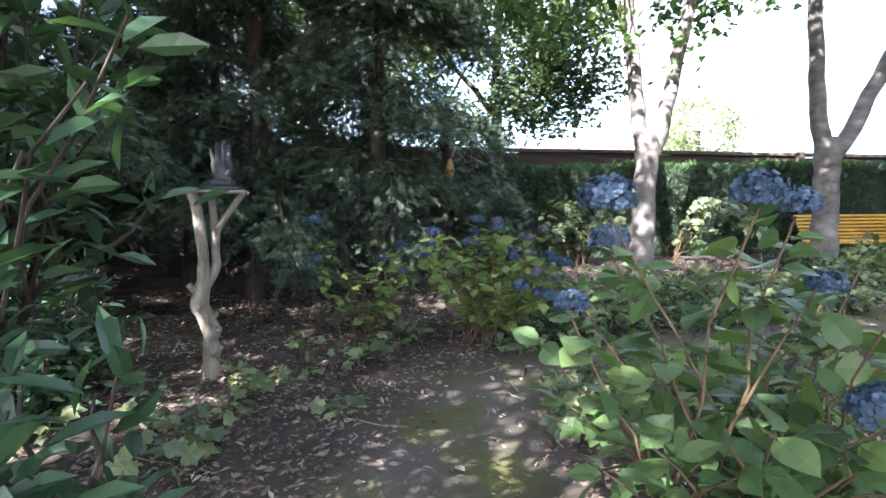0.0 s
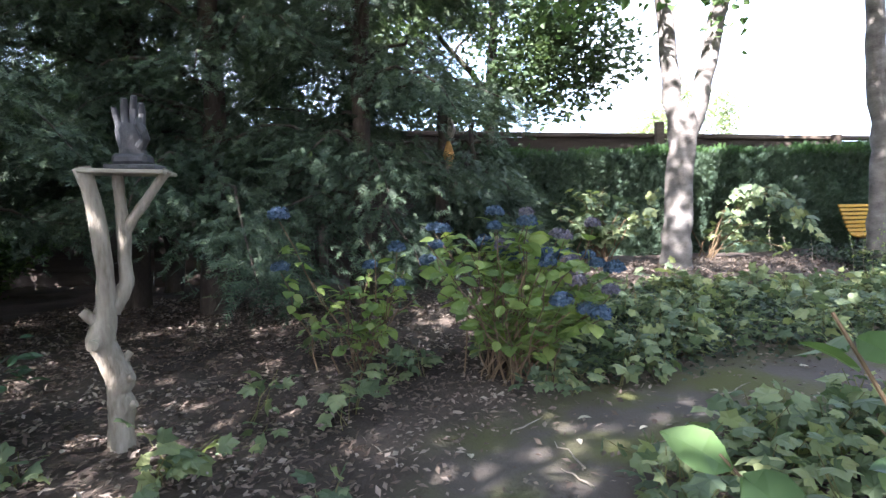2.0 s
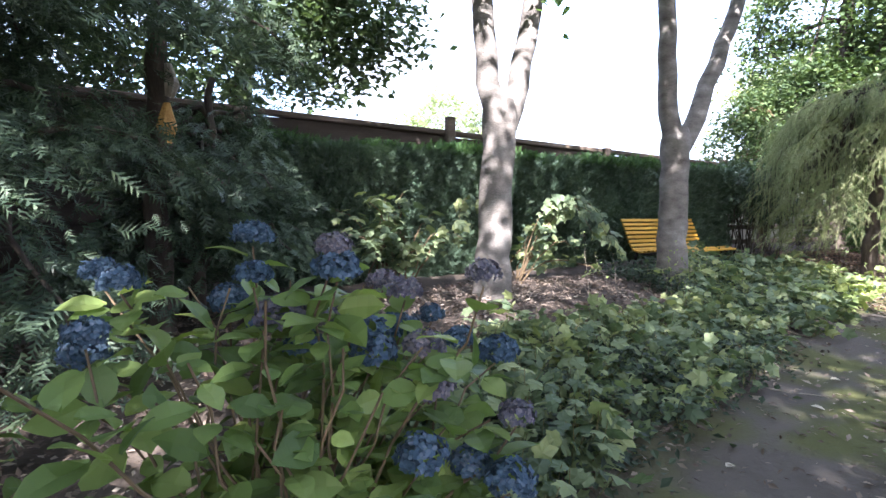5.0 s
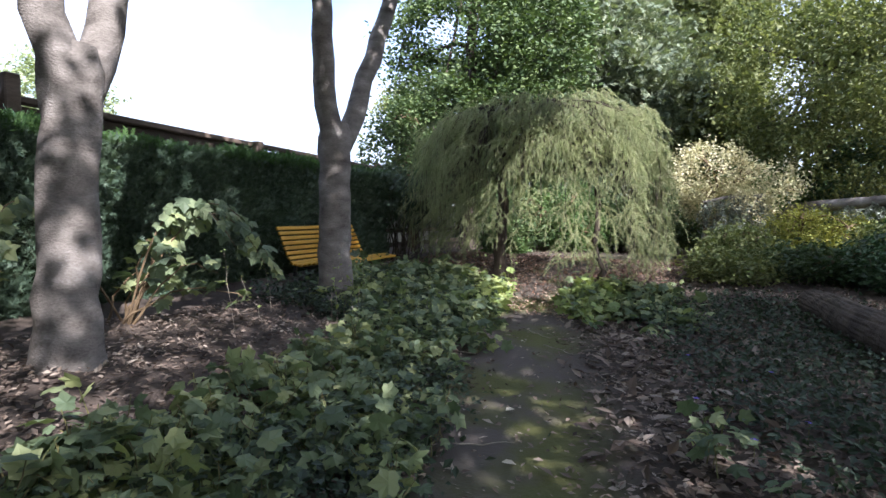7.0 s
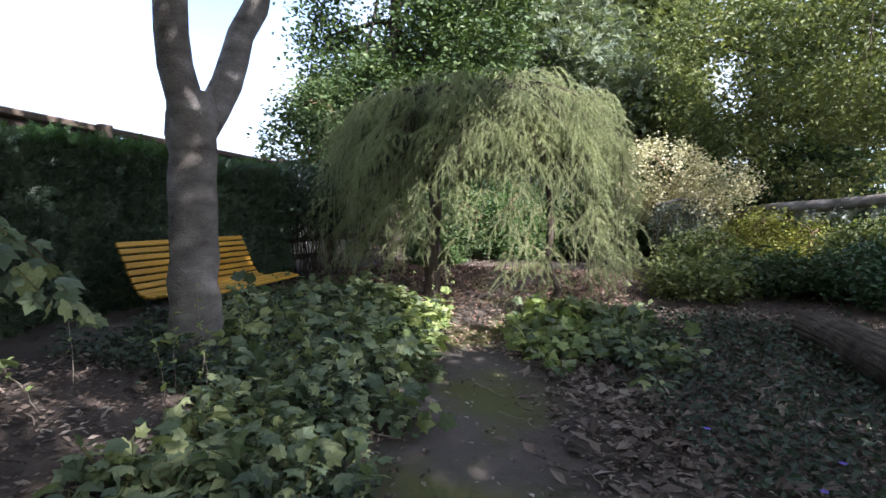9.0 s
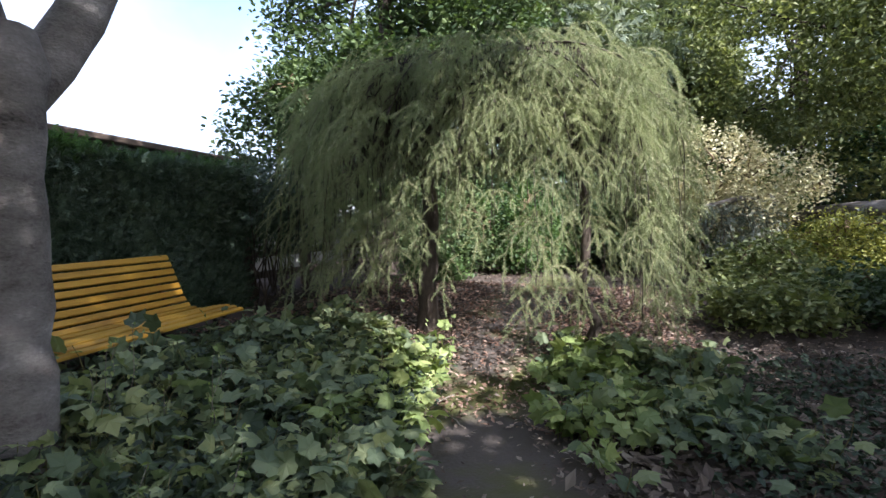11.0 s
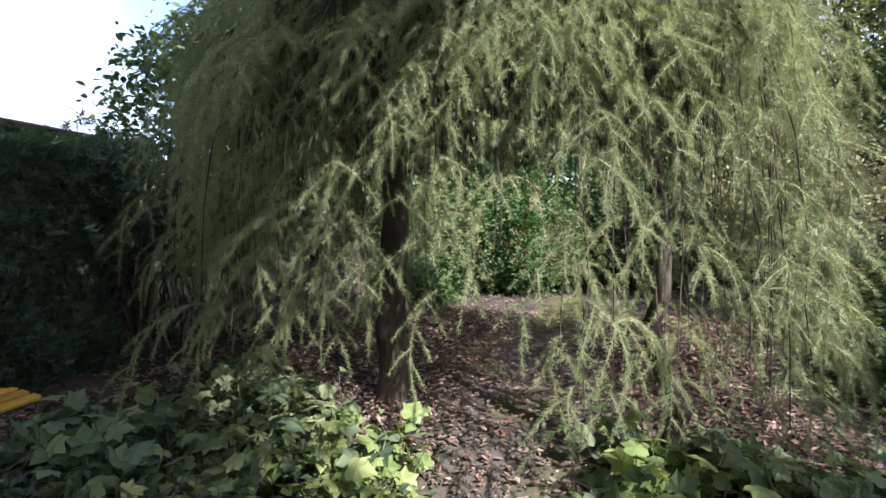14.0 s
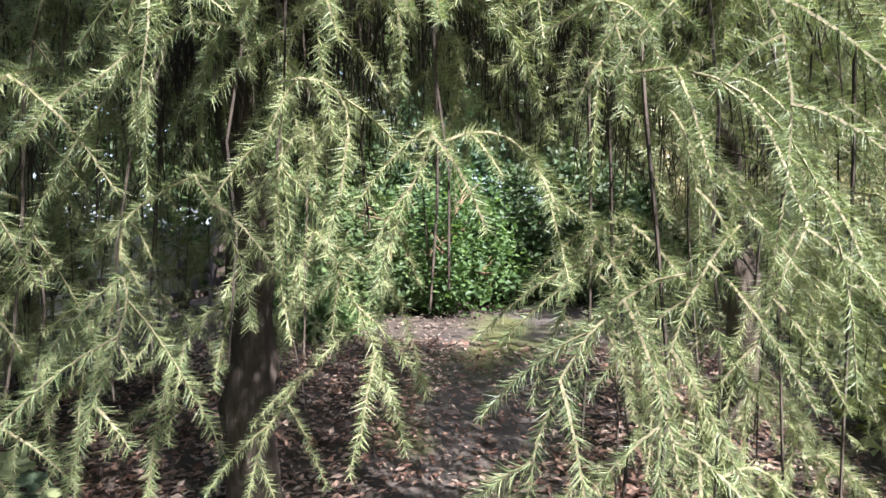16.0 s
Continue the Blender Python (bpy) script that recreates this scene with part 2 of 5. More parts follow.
def tube(geo, points, radii, sides=6, cap=True, rough=0.0, rng=RNG):
    """A tapered round limb along a line of points."""
    p = np.asarray(points, float)
    r = np.broadcast_to(np.asarray(radii, float), (len(p),))
    d = np.gradient(p, axis=0)
    ref = np.tile([0.31, 0.95, 0.05] if abs(unit(d[:1])[0, 1]) < 0.8 else [0.95, 0.31, 0.05], (len(p), 1))
    a = unit(np.cross(d, ref))
    b = unit(np.cross(d, a))
    ang = np.arange(sides) / sides * 2 * np.pi
    ring = np.cos(ang)[None, :, None] * a[:, None] + np.sin(ang)[None, :, None] * b[:, None]
    rr = r[:, None] * (1 + rough * rng.normal(size=(len(p), sides)))
    v = (p[:, None] + ring * rr[:, :, None]).reshape(-1, 3)
    i, j = np.meshgrid(np.arange(len(p) - 1), np.arange(sides), indexing="ij")
    k = (j + 1) % sides
    f = np.stack([i * sides + j, (i + 1) * sides + j, (i + 1) * sides + k, i * sides + k], axis=2).reshape(-1, 4)
    geo.add(v, f)
    if cap:
        for row, flip in ((0, 1), (len(p) - 1, -1)):
            geo.add(v[row * sides:(row + 1) * sides][::flip], [tuple(range(sides))])
    return geo


def bent(a, b, n=6, sag=0.0, wander=0.0, rng=RNG):
    """A line from a to b that sags and wanders."""
    t = np.linspace(0, 1, n)[:, None]
    p = np.asarray(a, float) * (1 - t) + np.asarray(b, float) * t
    p[:, 2] -= sag * 4 * (t * (1 - t))[:, 0]
    if wander:
        w = rng.normal(size=(n, 3)) * wander
        w[0] = w[-1] = 0
        p += w
    return p


def box(geo, centre, size, turn=None, bevel=0.0):
    """A box with chamfered edges."""
    bm = bmesh.new()
    bmesh.ops.create_cube(bm, size=1.0)
    bmesh.ops.scale(bm, vec=size, verts=bm.verts)
    if bevel:
        bmesh.ops.bevel(bm, geom=bm.edges[:], offset=bevel, segments=1, affect="EDGES", profile=0.5)
    m = Matrix.Translation(centre) @ (turn.to_4x4() if turn else Matrix())
    bm.transform(m)
    bm.verts.index_update()
    geo.add([v.co[:] for v in bm.verts], [tuple(v.index for v in f.verts) for f in bm.faces])
    bm.free()
    return geo


# leaf shapes, one unit long, growing along y
OVAL = (np.array([(0, 0, 0), (0.27, 0.32, 0.07), (0.24, 0.68, 0.04), (0, 1, -0.1), (-0.24, 0.68, 0.04), (-0.27, 0.32, 0.07), (0, 0.5, -0.02)], float),
        np.array([(0, 1, 6), (1, 2, 6), (2, 3, 6), (3, 4, 6), (4, 5, 6), (5, 0, 6)]))
_rows = ((0.0, 0.02, 0.0), (0.18, 0.2, 0.02), (0.42, 0.29, 0.03), (0.66, 0.25, 0.0), (0.87, 0.12, -0.06), (1.0, 0.012, -0.13))
BROAD = (np.array([(c * w * 1.25, y, z + (0.07 if c else 0.0) * (1 - y * 0.6) - 0.02 * (c > 0) * math.sin(9 * y)) for y, w, z in _rows for c in (-1, 0, 1)], float),
         np.array([(3 * i + j, 3 * i + j + 1, 3 * i + j + 4, 3 * i + j + 3) for i in range(5) for j in range(2)]))
DIAMOND = (np.array([(0, 0, 0), (0.3, 0.45, 0.08), (0, 1, -0.06), (-0.3, 0.45, 0.08)], float), np.array([(0, 1, 2), (0, 2, 3)]))
LONG = (np.array([(0, 0, 0), (0.15, 0.3, 0.04), (0.16, 0.65, 0.02), (0, 1, -0.12), (-0.16, 0.65, 0.02), (-0.15, 0.3, 0.04), (0, 0.5, -0.03)], float), OVAL[1])
_edge = [(0, 0, 0), (0.2, -0.06, -0.02), (0.42, 0.08, -0.05), (0.38, 0.3, 0.02), (0.54, 0.58, -0.07), (0.27, 0.62, 0.03), (0.0, 1.0, -0.1),
         (-0.27, 0.62, 0.03), (-0.54, 0.58, -0.07), (-0.38, 0.3, 0.02), (-0.42, 0.08, -0.05), (-0.2, -0.06, -0.02)]
MAPLE = (np.array(_edge + [(0, 0.3, 0.05)], float), np.array([(i, (i + 1) % 12, 12) for i in range(12)]))
HEART = (np.array([(0, 0.05, 0), (0.3, -0.05, 0.03), (0.46, 0.3, 0.05), (0.25, 0.7, 0), (0, 1.05, -0.1), (-0.25, 0.7, 0), (-0.46, 0.3, 0.05), (-0.3, -0.05, 0.03), (0, 0.4, -0.03)], float),
         np.array([(i, (i + 1) % 8, 8) for i in range(8)]))


def spray_template(n, spread, width, seed, flat=0.15):
    """A fishbone sprig of thin needles, one unit long."""
    r = np.random.default_rng(seed)
    v, f = [(-0.012, 0, 0), (0.012, 0, 0), (0, 1, -0.05)], [(0, 1, 2)]
    for i in range(n):
        y = 0.05 + 0.93 * i / n
        side = 1 if i % 2 else -1
        ln = spread * (1 - 0.45 * y) * r.uniform(0.75, 1.15)
        tip = (side * ln * 0.8, y + ln * 0.62, r.normal() * flat * ln * 2)
        k = len(v)
        v += [(0, y - width, 0), (0, y + width, 0.0), tip]
        f.append((k, k + 1, k + 2))
    return np.array(v, float), np.array(f)


SPRIG = spray_template(10, 0.46, 0.06, 1)
SPRIG_FAR = spray_template(9, 0.5, 0.09, 2)


def in_ball(n, rng, shell=0.0):
    d = unit(rng.normal(size=(n, 3)))
    return d * ((shell + (1 - shell) * rng.random(n)) ** (1 / 3))[:, None]


def clumps(geo, template, centres, per, spread, size, rng, up=0.6, droop=0.0):
    """Leaves in uneven clumps round the given centres."""
    n = len(centres) * per
    c = np.repeat(centres, per, axis=0) + rng.normal(size=(n, 3)) * np.asarray(spread)
    d = rng.normal(size=(n, 3))
    d[:, 2] = d[:, 2] * 0.5 - droop
    nn = rng.normal(size=(n, 3)) * (1 - up) + np.array([0, 0, up])
    scatter(geo, template, c, frames(d, nn, rng.normal(size=n) * 0.4), size * rng.uniform(0.65, 1.25, n))


def crown_points(blobs, n, rng, shell=0.35):
    """Clump centres within a heap of ellipsoids: rows of (centre, radii)."""
    vol = np.array([np.prod(b[1]) ** 0.75 for b in blobs])
    out = []
    for (c, r), k in zip(blobs, np.maximum(1, (n * vol / vol.sum()).astype(int))):
        out.append(np.asarray(c) + in_ball(k, rng, shell) * np.asarray(r))
    return np.concatenate(out)


def gz(x, y):
    """Height of the ground: a worn path, a bank rising to the fence, the far lawn a little higher."""
    x, y = np.asarray(x, float), np.asarray(y, float)
    line = 3.9 + 0.33 * np.clip(x, -2, 9)
    bank = np.clip((y - line - 0.6) / 2.6, 0, 1)
    bank = bank * bank * (3 - 2 * bank)
    east = np.clip((x - 8.5) / 3.2, 0, 1)
    z = 0.02 * np.clip(x, -4, 9) + 0.42 * bank * np.clip((x + 3) / 4, 0.35, 1) + 0.36 * east * (1 - bank)
    z = z + 0.03 * np.sin(1.7 * x + 0.6 * y) * np.sin(1.3 * y - 0.4) + 0.015 * np.sin(4.1 * x) * np.sin(3.7 * y + 1)
    far = np.clip((np.hypot(x - 4, y - 5) - 12) / 15, 0, 1)
    return z * (1 - far) + 0.3 * far


PATH_LINE = np.array([(0.05, -6), (-0.05, 0), (0.0, 2.5), (0.35, 3.9), (1.2, 4.5), (2.6, 5.03), (4.3, 5.52), (6.0, 6.02), (7.6, 6.5), (9.2, 6.8), (11.5, 6.9), (14, 6.6)])


def path_distance(x, y):
    p = np.stack([np.ravel(x), np.ravel(y)], axis=1)
    best = np.full(len(p), 99.0)
    for a, b in zip(PATH_LINE[:-1], PATH_LINE[1:]):
        ab = b - a
        t = np.clip(((p - a) @ ab) / (ab @ ab), 0, 1)
        best = np.minimum(best, np.linalg.norm(p - a - t[:, None] * ab, axis=1))
    return best.reshape(np.shape(x))


# ---- ground ----
def ground_material():
    """Dark soil with a trodden path and moss patches along it."""
    m = ramp_mat("woodland_soil", [(0.032, 0.025, 0.021), (0.062, 0.048, 0.039), (0.11, 0.087, 0.07)], 1.6, 0.95, 0.9, 40)
    n, l = m.node_tree.nodes, m.node_tree.links
    b = n["Principled BSDF"]
    soil = b.inputs["Base Color"].links[0].from_socket
    att = n.new("ShaderNodeAttribute")
    att.attribute_name = "trodden"
    tc, no, moss, grey = n.new("ShaderNodeTexCoord"), n.new("ShaderNodeTexNoise"), n.new("ShaderNodeMix"), n.new("ShaderNodeMix")
    no.inputs["Scale"].default_value, no.inputs["Detail"].default_value = 1.1, 6
    l.new(tc.outputs["Object"], no.inputs["Vector"])
    rr = n.new("ShaderNodeValToRGB")
    rr.color_ramp.elements[0].position, rr.color_ramp.elements[1].position = 0.44, 0.57
    l.new(no.outputs["Fac"], rr.inputs["Fac"])
    mul = n.new("ShaderNodeMath")
    mul.operation = "MULTIPLY"
    l.new(att.outputs["Fac"], mul.inputs[0])
    l.new(rr.outputs["Color"], mul.inputs[1])
    for k in (moss, grey):
        k.data_type = "RGBA"
    grey.inputs["B"].default_value = (0.092, 0.078, 0.067, 1)
    moss.inputs["B"].default_value = (0.085, 0.088, 0.03, 1)
    l.new(att.outputs["Fac"], grey.inputs["Factor"])
    l.new(soil, grey.inputs["A"])
    l.new(grey.outputs["Result"], moss.inputs["A"])
    l.new(mul.outputs[0], moss.inputs["Factor"])
    l.new(moss.outputs["Result"], b.inputs["Base Color"])
    return m


def build_ground():
    ax = np.concatenate([np.array([-900, -300, -100, -50, -30, -20, -14]), np.arange(-10, 20.01, 0.12), np.array([24, 32, 50, 100, 300, 900])])
    ay = np.concatenate([np.array([-900, -300, -100, -50, -25, -14]), np.arange(-8, 15.01, 0.12), np.array([18, 24, 36, 60, 120, 300, 900])])
    x, y = np.meshgrid(ax, ay, indexing="ij")
    d = path_distance(x, y)
    trod = np.clip((0.75 - d) / 0.45, 0, 1)
    z = gz(x, y) - 0.03 * trod + RNG.normal(size=x.shape) * 0.012 * (1 - 0.7 * trod) * (np.abs(x) < 20)
    v = np.stack([x, y, z], axis=2).reshape(-1, 3)
    i, j = np.meshgrid(np.arange(len(ax) - 1), np.arange(len(ay) - 1), indexing="ij")
    w = len(ay)
    f = np.stack([i * w + j, (i + 1) * w + j, (i + 1) * w + j + 1, i * w + j + 1], axis=2).reshape(-1, 4)
    me = Geo().add(v, f).mesh("ground", True)
    a = me.attributes.new("trodden", "FLOAT", "POINT")
    a.data.foreach_set("value", trod.ravel())
    ob = part("ground", me, ground_material())
    return tagged(ob, "brown woodland soil with a trodden mossy path", "ground", kind="structure")


build_ground()


def build_litter(n, x0, x1, y0, y1, size, mat=M_LITTER, cover=0.12, label="dry brown fallen leaves lying on the soil"):
    g = Geo()
    x, y = RNG.uniform(x0, x1, n), RNG.uniform(y0, y1, n)
    d = path_distance(x, y)
    keep = RNG.random(n) < np.clip(cover + (d - 0.25) * 1.2, cover, 1)
    x, y = x[keep], y[keep]
    p = np.stack([x, y, gz(x, y) + RNG.uniform(0.008, 0.035, len(x)) - 0.03 * np.clip((0.75 - d[keep]) / 0.45, 0, 1)], axis=1)
    dd = RNG.normal(size=(len(x), 3)) * (1, 1, 0.22)
    nn = RNG.normal(size=(len(x), 3)) * 0.35 + (0, 0, 1)
    t = DIAMOND[0].copy()
    t[1, 2] = t[3, 2] = 0.12
    t[1, 0], t[3, 0] = 0.24, -0.24
    t[2, 2] = 0.1
    scatter(g, (t, DIAMOND[1]), p, frames(dd, nn), size * RNG.uniform(0.5, 1.4, len(x)))
    tagged(part("leaf_litter", g, mat), label, "leaf litter", kind="stuff")


build_litter(100000, -5, 10, 0.2, 8.8, 0.046)
build_litter(14000, 8, 15, 2.5, 10, 0.05)
build_litter(1800, 3.2, 8.6, 3.9, 5.9, 0.11, M_LITTER, 0.03, "large dark curled dead leaves beside the path")
build_litter(22000, 7.9, 12.6, 4.9, 9.4, 0.048, M_LITTER_RED, 0.45, "russet dry leaves lying under the larch")

# ---- fence and hedge ----
FY = 10.75


def fence_top(x):
    return 2.60 - 0.026 * (x - 2)


def build_fence():
    fence = tagged(thing("fence", (0, FY, 0.3)), "dark-stained wooden board fence behind the hedge", "fence", kind="structure")
    for a, b in ((-10.0, -5.0), (-5.0, -2.0), (-2.0, 0.93), (0.93, 3.92), (3.92, 7.1), (7.1, 10.35)):
        za, zb = fence_top(a) - 0.3, fence_top(b) - 0.3
        mid, slope = (a + b) / 2, Euler((0, math.atan2(za - zb, b - a), 0)).to_matrix()
        ztop = (za + zb) / 2
        pn = part("panel", box(Geo(), (mid, 0.02, ztop / 2 - 0.3), (b - a - 0.02, 0.02, ztop + 0.5)), M_FENCE, fence)
        for k in range(11):
            part("board", box(Geo(), (mid, -0.006 - 0.008 * (k % 2), ztop - 0.2 - k * 0.24), (b - a - 0.12, 0.03, 0.228), slope, 0.006), M_FENCE, pn)
        part("cap_rail", box(Geo(), (mid, -0.01, ztop - 0.03), (b - a - 0.02, 0.14, 0.075), slope, 0.014), M_CAP, fence, "worn brown cap rail")
    for x, h in ((-5.0, 0.02), (-2.0, 0.02), (0.93, -0.02), (3.92, 0.2), (7.1, 0.02), (10.35, 0.06)):
        z = fence_top(x) + h - 0.3
        part("post", box(Geo(), (x, -0.1, z / 2), (0.14, 0.12, z), bevel=0.014), M_CAP, fence, "square wooden post with a flat top")


build_fence()


def build_rail_fence():
    f = tagged(thing("rail_fence", (10.4, 11.0, 0.3)), "low dark post-and-rail fence past the thicket", "fence", kind="structure")
    for x in (0.3, 1.9, 3.5, 5.1):
        part("post", box(Geo(), (x, 0, 0.4), (0.1, 0.1, 1.0), bevel=0.01), M_FENCE, f)
    for x in (1.1, 2.7, 4.3):
        for z in (0.42, 0.74):
            part("rail", box(Geo(), (x, -0.07, z), (1.62, 0.035, 0.1), bevel=0.006), M_FENCE, f)


build_rail_fence()


def build_hedge():
    x0, x1, y0, y1, z1 = 0.9, 9.3, 9.8, 10.5, 2.08
    base = np.array([(x0 + x1) / 2, 10.1, 0.4])
    h = thing("hedge", base, "long clipped dark green yew hedge with fresh green top", "hedge")
    # solid block whose near-black colour stands for the shade behind the leaves
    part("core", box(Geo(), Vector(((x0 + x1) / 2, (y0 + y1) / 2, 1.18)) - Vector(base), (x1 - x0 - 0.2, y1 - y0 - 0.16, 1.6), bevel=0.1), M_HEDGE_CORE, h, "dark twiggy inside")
    for nm, count, mat, lab in (("face_foliage", 34000, M_HEDGE_FACE, "dark needled face"), ("top_foliage", 12000, M_HEDGE, "fresh green top growth")):
        g = Geo()
        x = RNG.uniform(x0, x1, count)
        wave = 0.05 * np.sin(2.1 * x) + 0.03 * np.sin(5.3 * x + 1)
        if nm == "face_foliage":
            z = RNG.uniform(0.38, z1 + 0.02, count)
            y = y0 + wave + 0.05 * np.sin(4 * z + x) + RNG.normal(size=count) * 0.04
            d = np.array([0, -0.55, 0.6]) + RNG.normal(size=(count, 3)) * 0.5
        else:
            y = RNG.uniform(y0 - 0.05, y1, count)
            z = z1 + wave * 0.6 + RNG.normal(size=count) * 0.035
            d = np.array([0, -0.2, 1.0]) + RNG.normal(size=(count, 3)) * 0.45
        scatter(g, SPRIG_FAR, np.stack([x, y, z], axis=1) - base, frames(d, RNG.normal(size=(count, 3))), RNG.uniform(0.06, 0.14, count))
        part(nm, g, mat, h, lab)


build_hedge()


# ---- trees ----
def make_tree(name, base, trunk_pts, trunk_r, blobs, n_clumps, per, spread, leaf, leaf_size, leaf_m, bark, label, seed, limbs=6, sides=10, up=0.6, droop=0.0, shell=0.35, category="tree", group=""):
    rng = np.random.default_rng(seed)
    b = np.array([base[0], base[1], float(gz(base[0], base[1])) - 0.05])
    t = thing(name, b, label, category, group)
    tp = np.asarray(trunk_pts, float)
    fine = np.stack([np.interp(np.linspace(0, 1, 16), np.linspace(0, 1, len(tp)), tp[:, k]) for k in range(3)], axis=1)
    fine[1:-1] += rng.normal(size=(14, 3)) * trunk_r[0] * 0.08
    rad = np.interp(np.linspace(0, 1, 16), np.linspace(0, 1, len(trunk_r)), trunk_r)
    rad[0] *= 1.3
    part("trunk", tube(Geo(), fine, rad, sides, rough=0.03, rng=rng), bark, t, smooth=True)
    pts = crown_points([(np.asarray(c) - b, r) for c, r in blobs], n_clumps, rng, shell)
    order = rng.permutation(len(pts))[:limbs * 8]
    for e in order[:limbs]:
        k = int(rng.integers(7, 16))
        part("limb", tube(Geo(), bent(fine[k], pts[e], 6, -0.12, 0.06, rng), np.linspace(rad[k] * 0.55, 0.012, 6), 6, rng=rng), bark, t, smooth=True)
    g = Geo()
    for e in order[limbs:]:
        near = pts[order[:limbs]]
        q = near[np.argmin(np.linalg.norm(near - pts[e], axis=1))]
        tube(g, bent(q, pts[e], 4, -0.05, 0.03, rng), np.linspace(0.014, 0.004, 4), 4, cap=False, rng=rng)
    if limbs:
        tagged(part("twig_work", g, bark, t, smooth=True), kind="stuff")
    g = Geo()
    clumps(g, leaf, pts, per, spread, leaf_size, rng, up, droop)
    part("crown", g, leaf_m, t)
    return t


def forked_tree(name, base, fork, left, right, r, blobs, clump_n, label, seed):
    """A smooth grey trunk that forks into two stems, with its crown high above."""
    rng = np.random.default_rng(seed)
    x, y = base
    z0 = float(gz(x, y)) - 0.06
    o = np.array([x, y, z0])
    t = thing(name, o, label, "tree", "forked lime trees")
    fk = np.asarray(fork, float) - o
    p = bent((0, 0, 0), fk, 14, 0, 0.01, rng)
    rad = np.linspace(r * 1.1, r * 0.95, 14)
    rad[0], rad[1], rad[2], rad[-1], rad[-2], rad[-3] = r * 1.32, r * 1.18, r * 1.12, r * 0.85, r * 1.12, r * 1.06
    part("trunk", tube(Geo(), p, rad, 20, rough=0.018, rng=rng), M_BARK_GREY, t, smooth=True)
    for end, rr, side in ((left, 0.76, -0.42), (right, 0.74, 0.42)):
        s = fk + np.array([side * r * 0.8, 0, -0.3])
        q = bent(s, np.asarray(end, float) - o, 12, 0.1, 0.012, rng)
        q[:, 0] += np.sign(side) * 0.035 * np.sin(np.pi * np.linspace(0, 1, 12) ** 0.6)
        part("stem", tube(Geo(), q, np.linspace(r * rr, r * rr * 0.7, 12), 14, rough=0.02, rng=rng), M_BARK_GREY, t, smooth=True)
    pts = crown_points([(np.asarray(c) - o, rr) for c, rr in blobs], clump_n, rng, 0.2)
    g = Geo()
    tops = [np.asarray(left, float) - o, np.asarray(right, float) - o]
    for e in rng.permutation(len(pts))[:70]:
        s = tops[int(np.argmin([np.linalg.norm(pts[e] - k) for k in tops]))]
        tube(g, bent(s, pts[e], 6, -0.1, 0.05, rng), np.linspace(0.025, 0.004, 6), 5, cap=False, rng=rng)
    tagged(part("twig_work", g, M_TWIG, t, smooth=True), kind="stuff")
    g = Geo()
    clumps(g, HEART, pts, 13, 0.17, 0.11, rng, 0.4, 0.5)
    part("crown", g, M_LIME, t)
    return t


forked_tree("lime_tree", (2.95, 7.95), (3.08, 8.05, 2.45), (2.76, 8.15, 5.0), (3.78, 8.1, 5.0), 0.162,
            [((2.4, 8.0, 6.6), (2.0, 1.7, 1.2)), ((4.0, 8.5, 4.55), (0.55, 0.5, 0.35)), ((3.5, 7.7, 3.72), (0.1, 0.2, 0.3)), ((2.4, 7.5, 3.75), (0.15, 0.2, 0.25)), ((1.8, 8.8, 4.7), (1.1, 0.8, 0.6))], 620, "grey-barked lime tree forking into two stems", 11)
# crown masses near y 4.7 are unseen, added to shade the larch's north half
forked_tree("lime_tree", (5.88, 8.22), (5.95, 8.28, 2.42), (5.66, 8.3, 5.0), (7.5, 8.35, 5.0), 0.172,
            [((6.4, 7.4, 6.8), (2.2, 2.2, 1.3)), ((6.3, 4.6, 6.9), (1.7, 1.4, 1.0)), ((6.5, 4.8, 6.6), (1.4, 1.2, 0.8)), ((6.4, 4.6, 6.4), (1.5, 1.2, 0.5)), ((5.6, 8.9, 5.1), (0.7, 0.5, 0.3))], 950, "grey-barked lime tree leaning apart in two stems", 12)



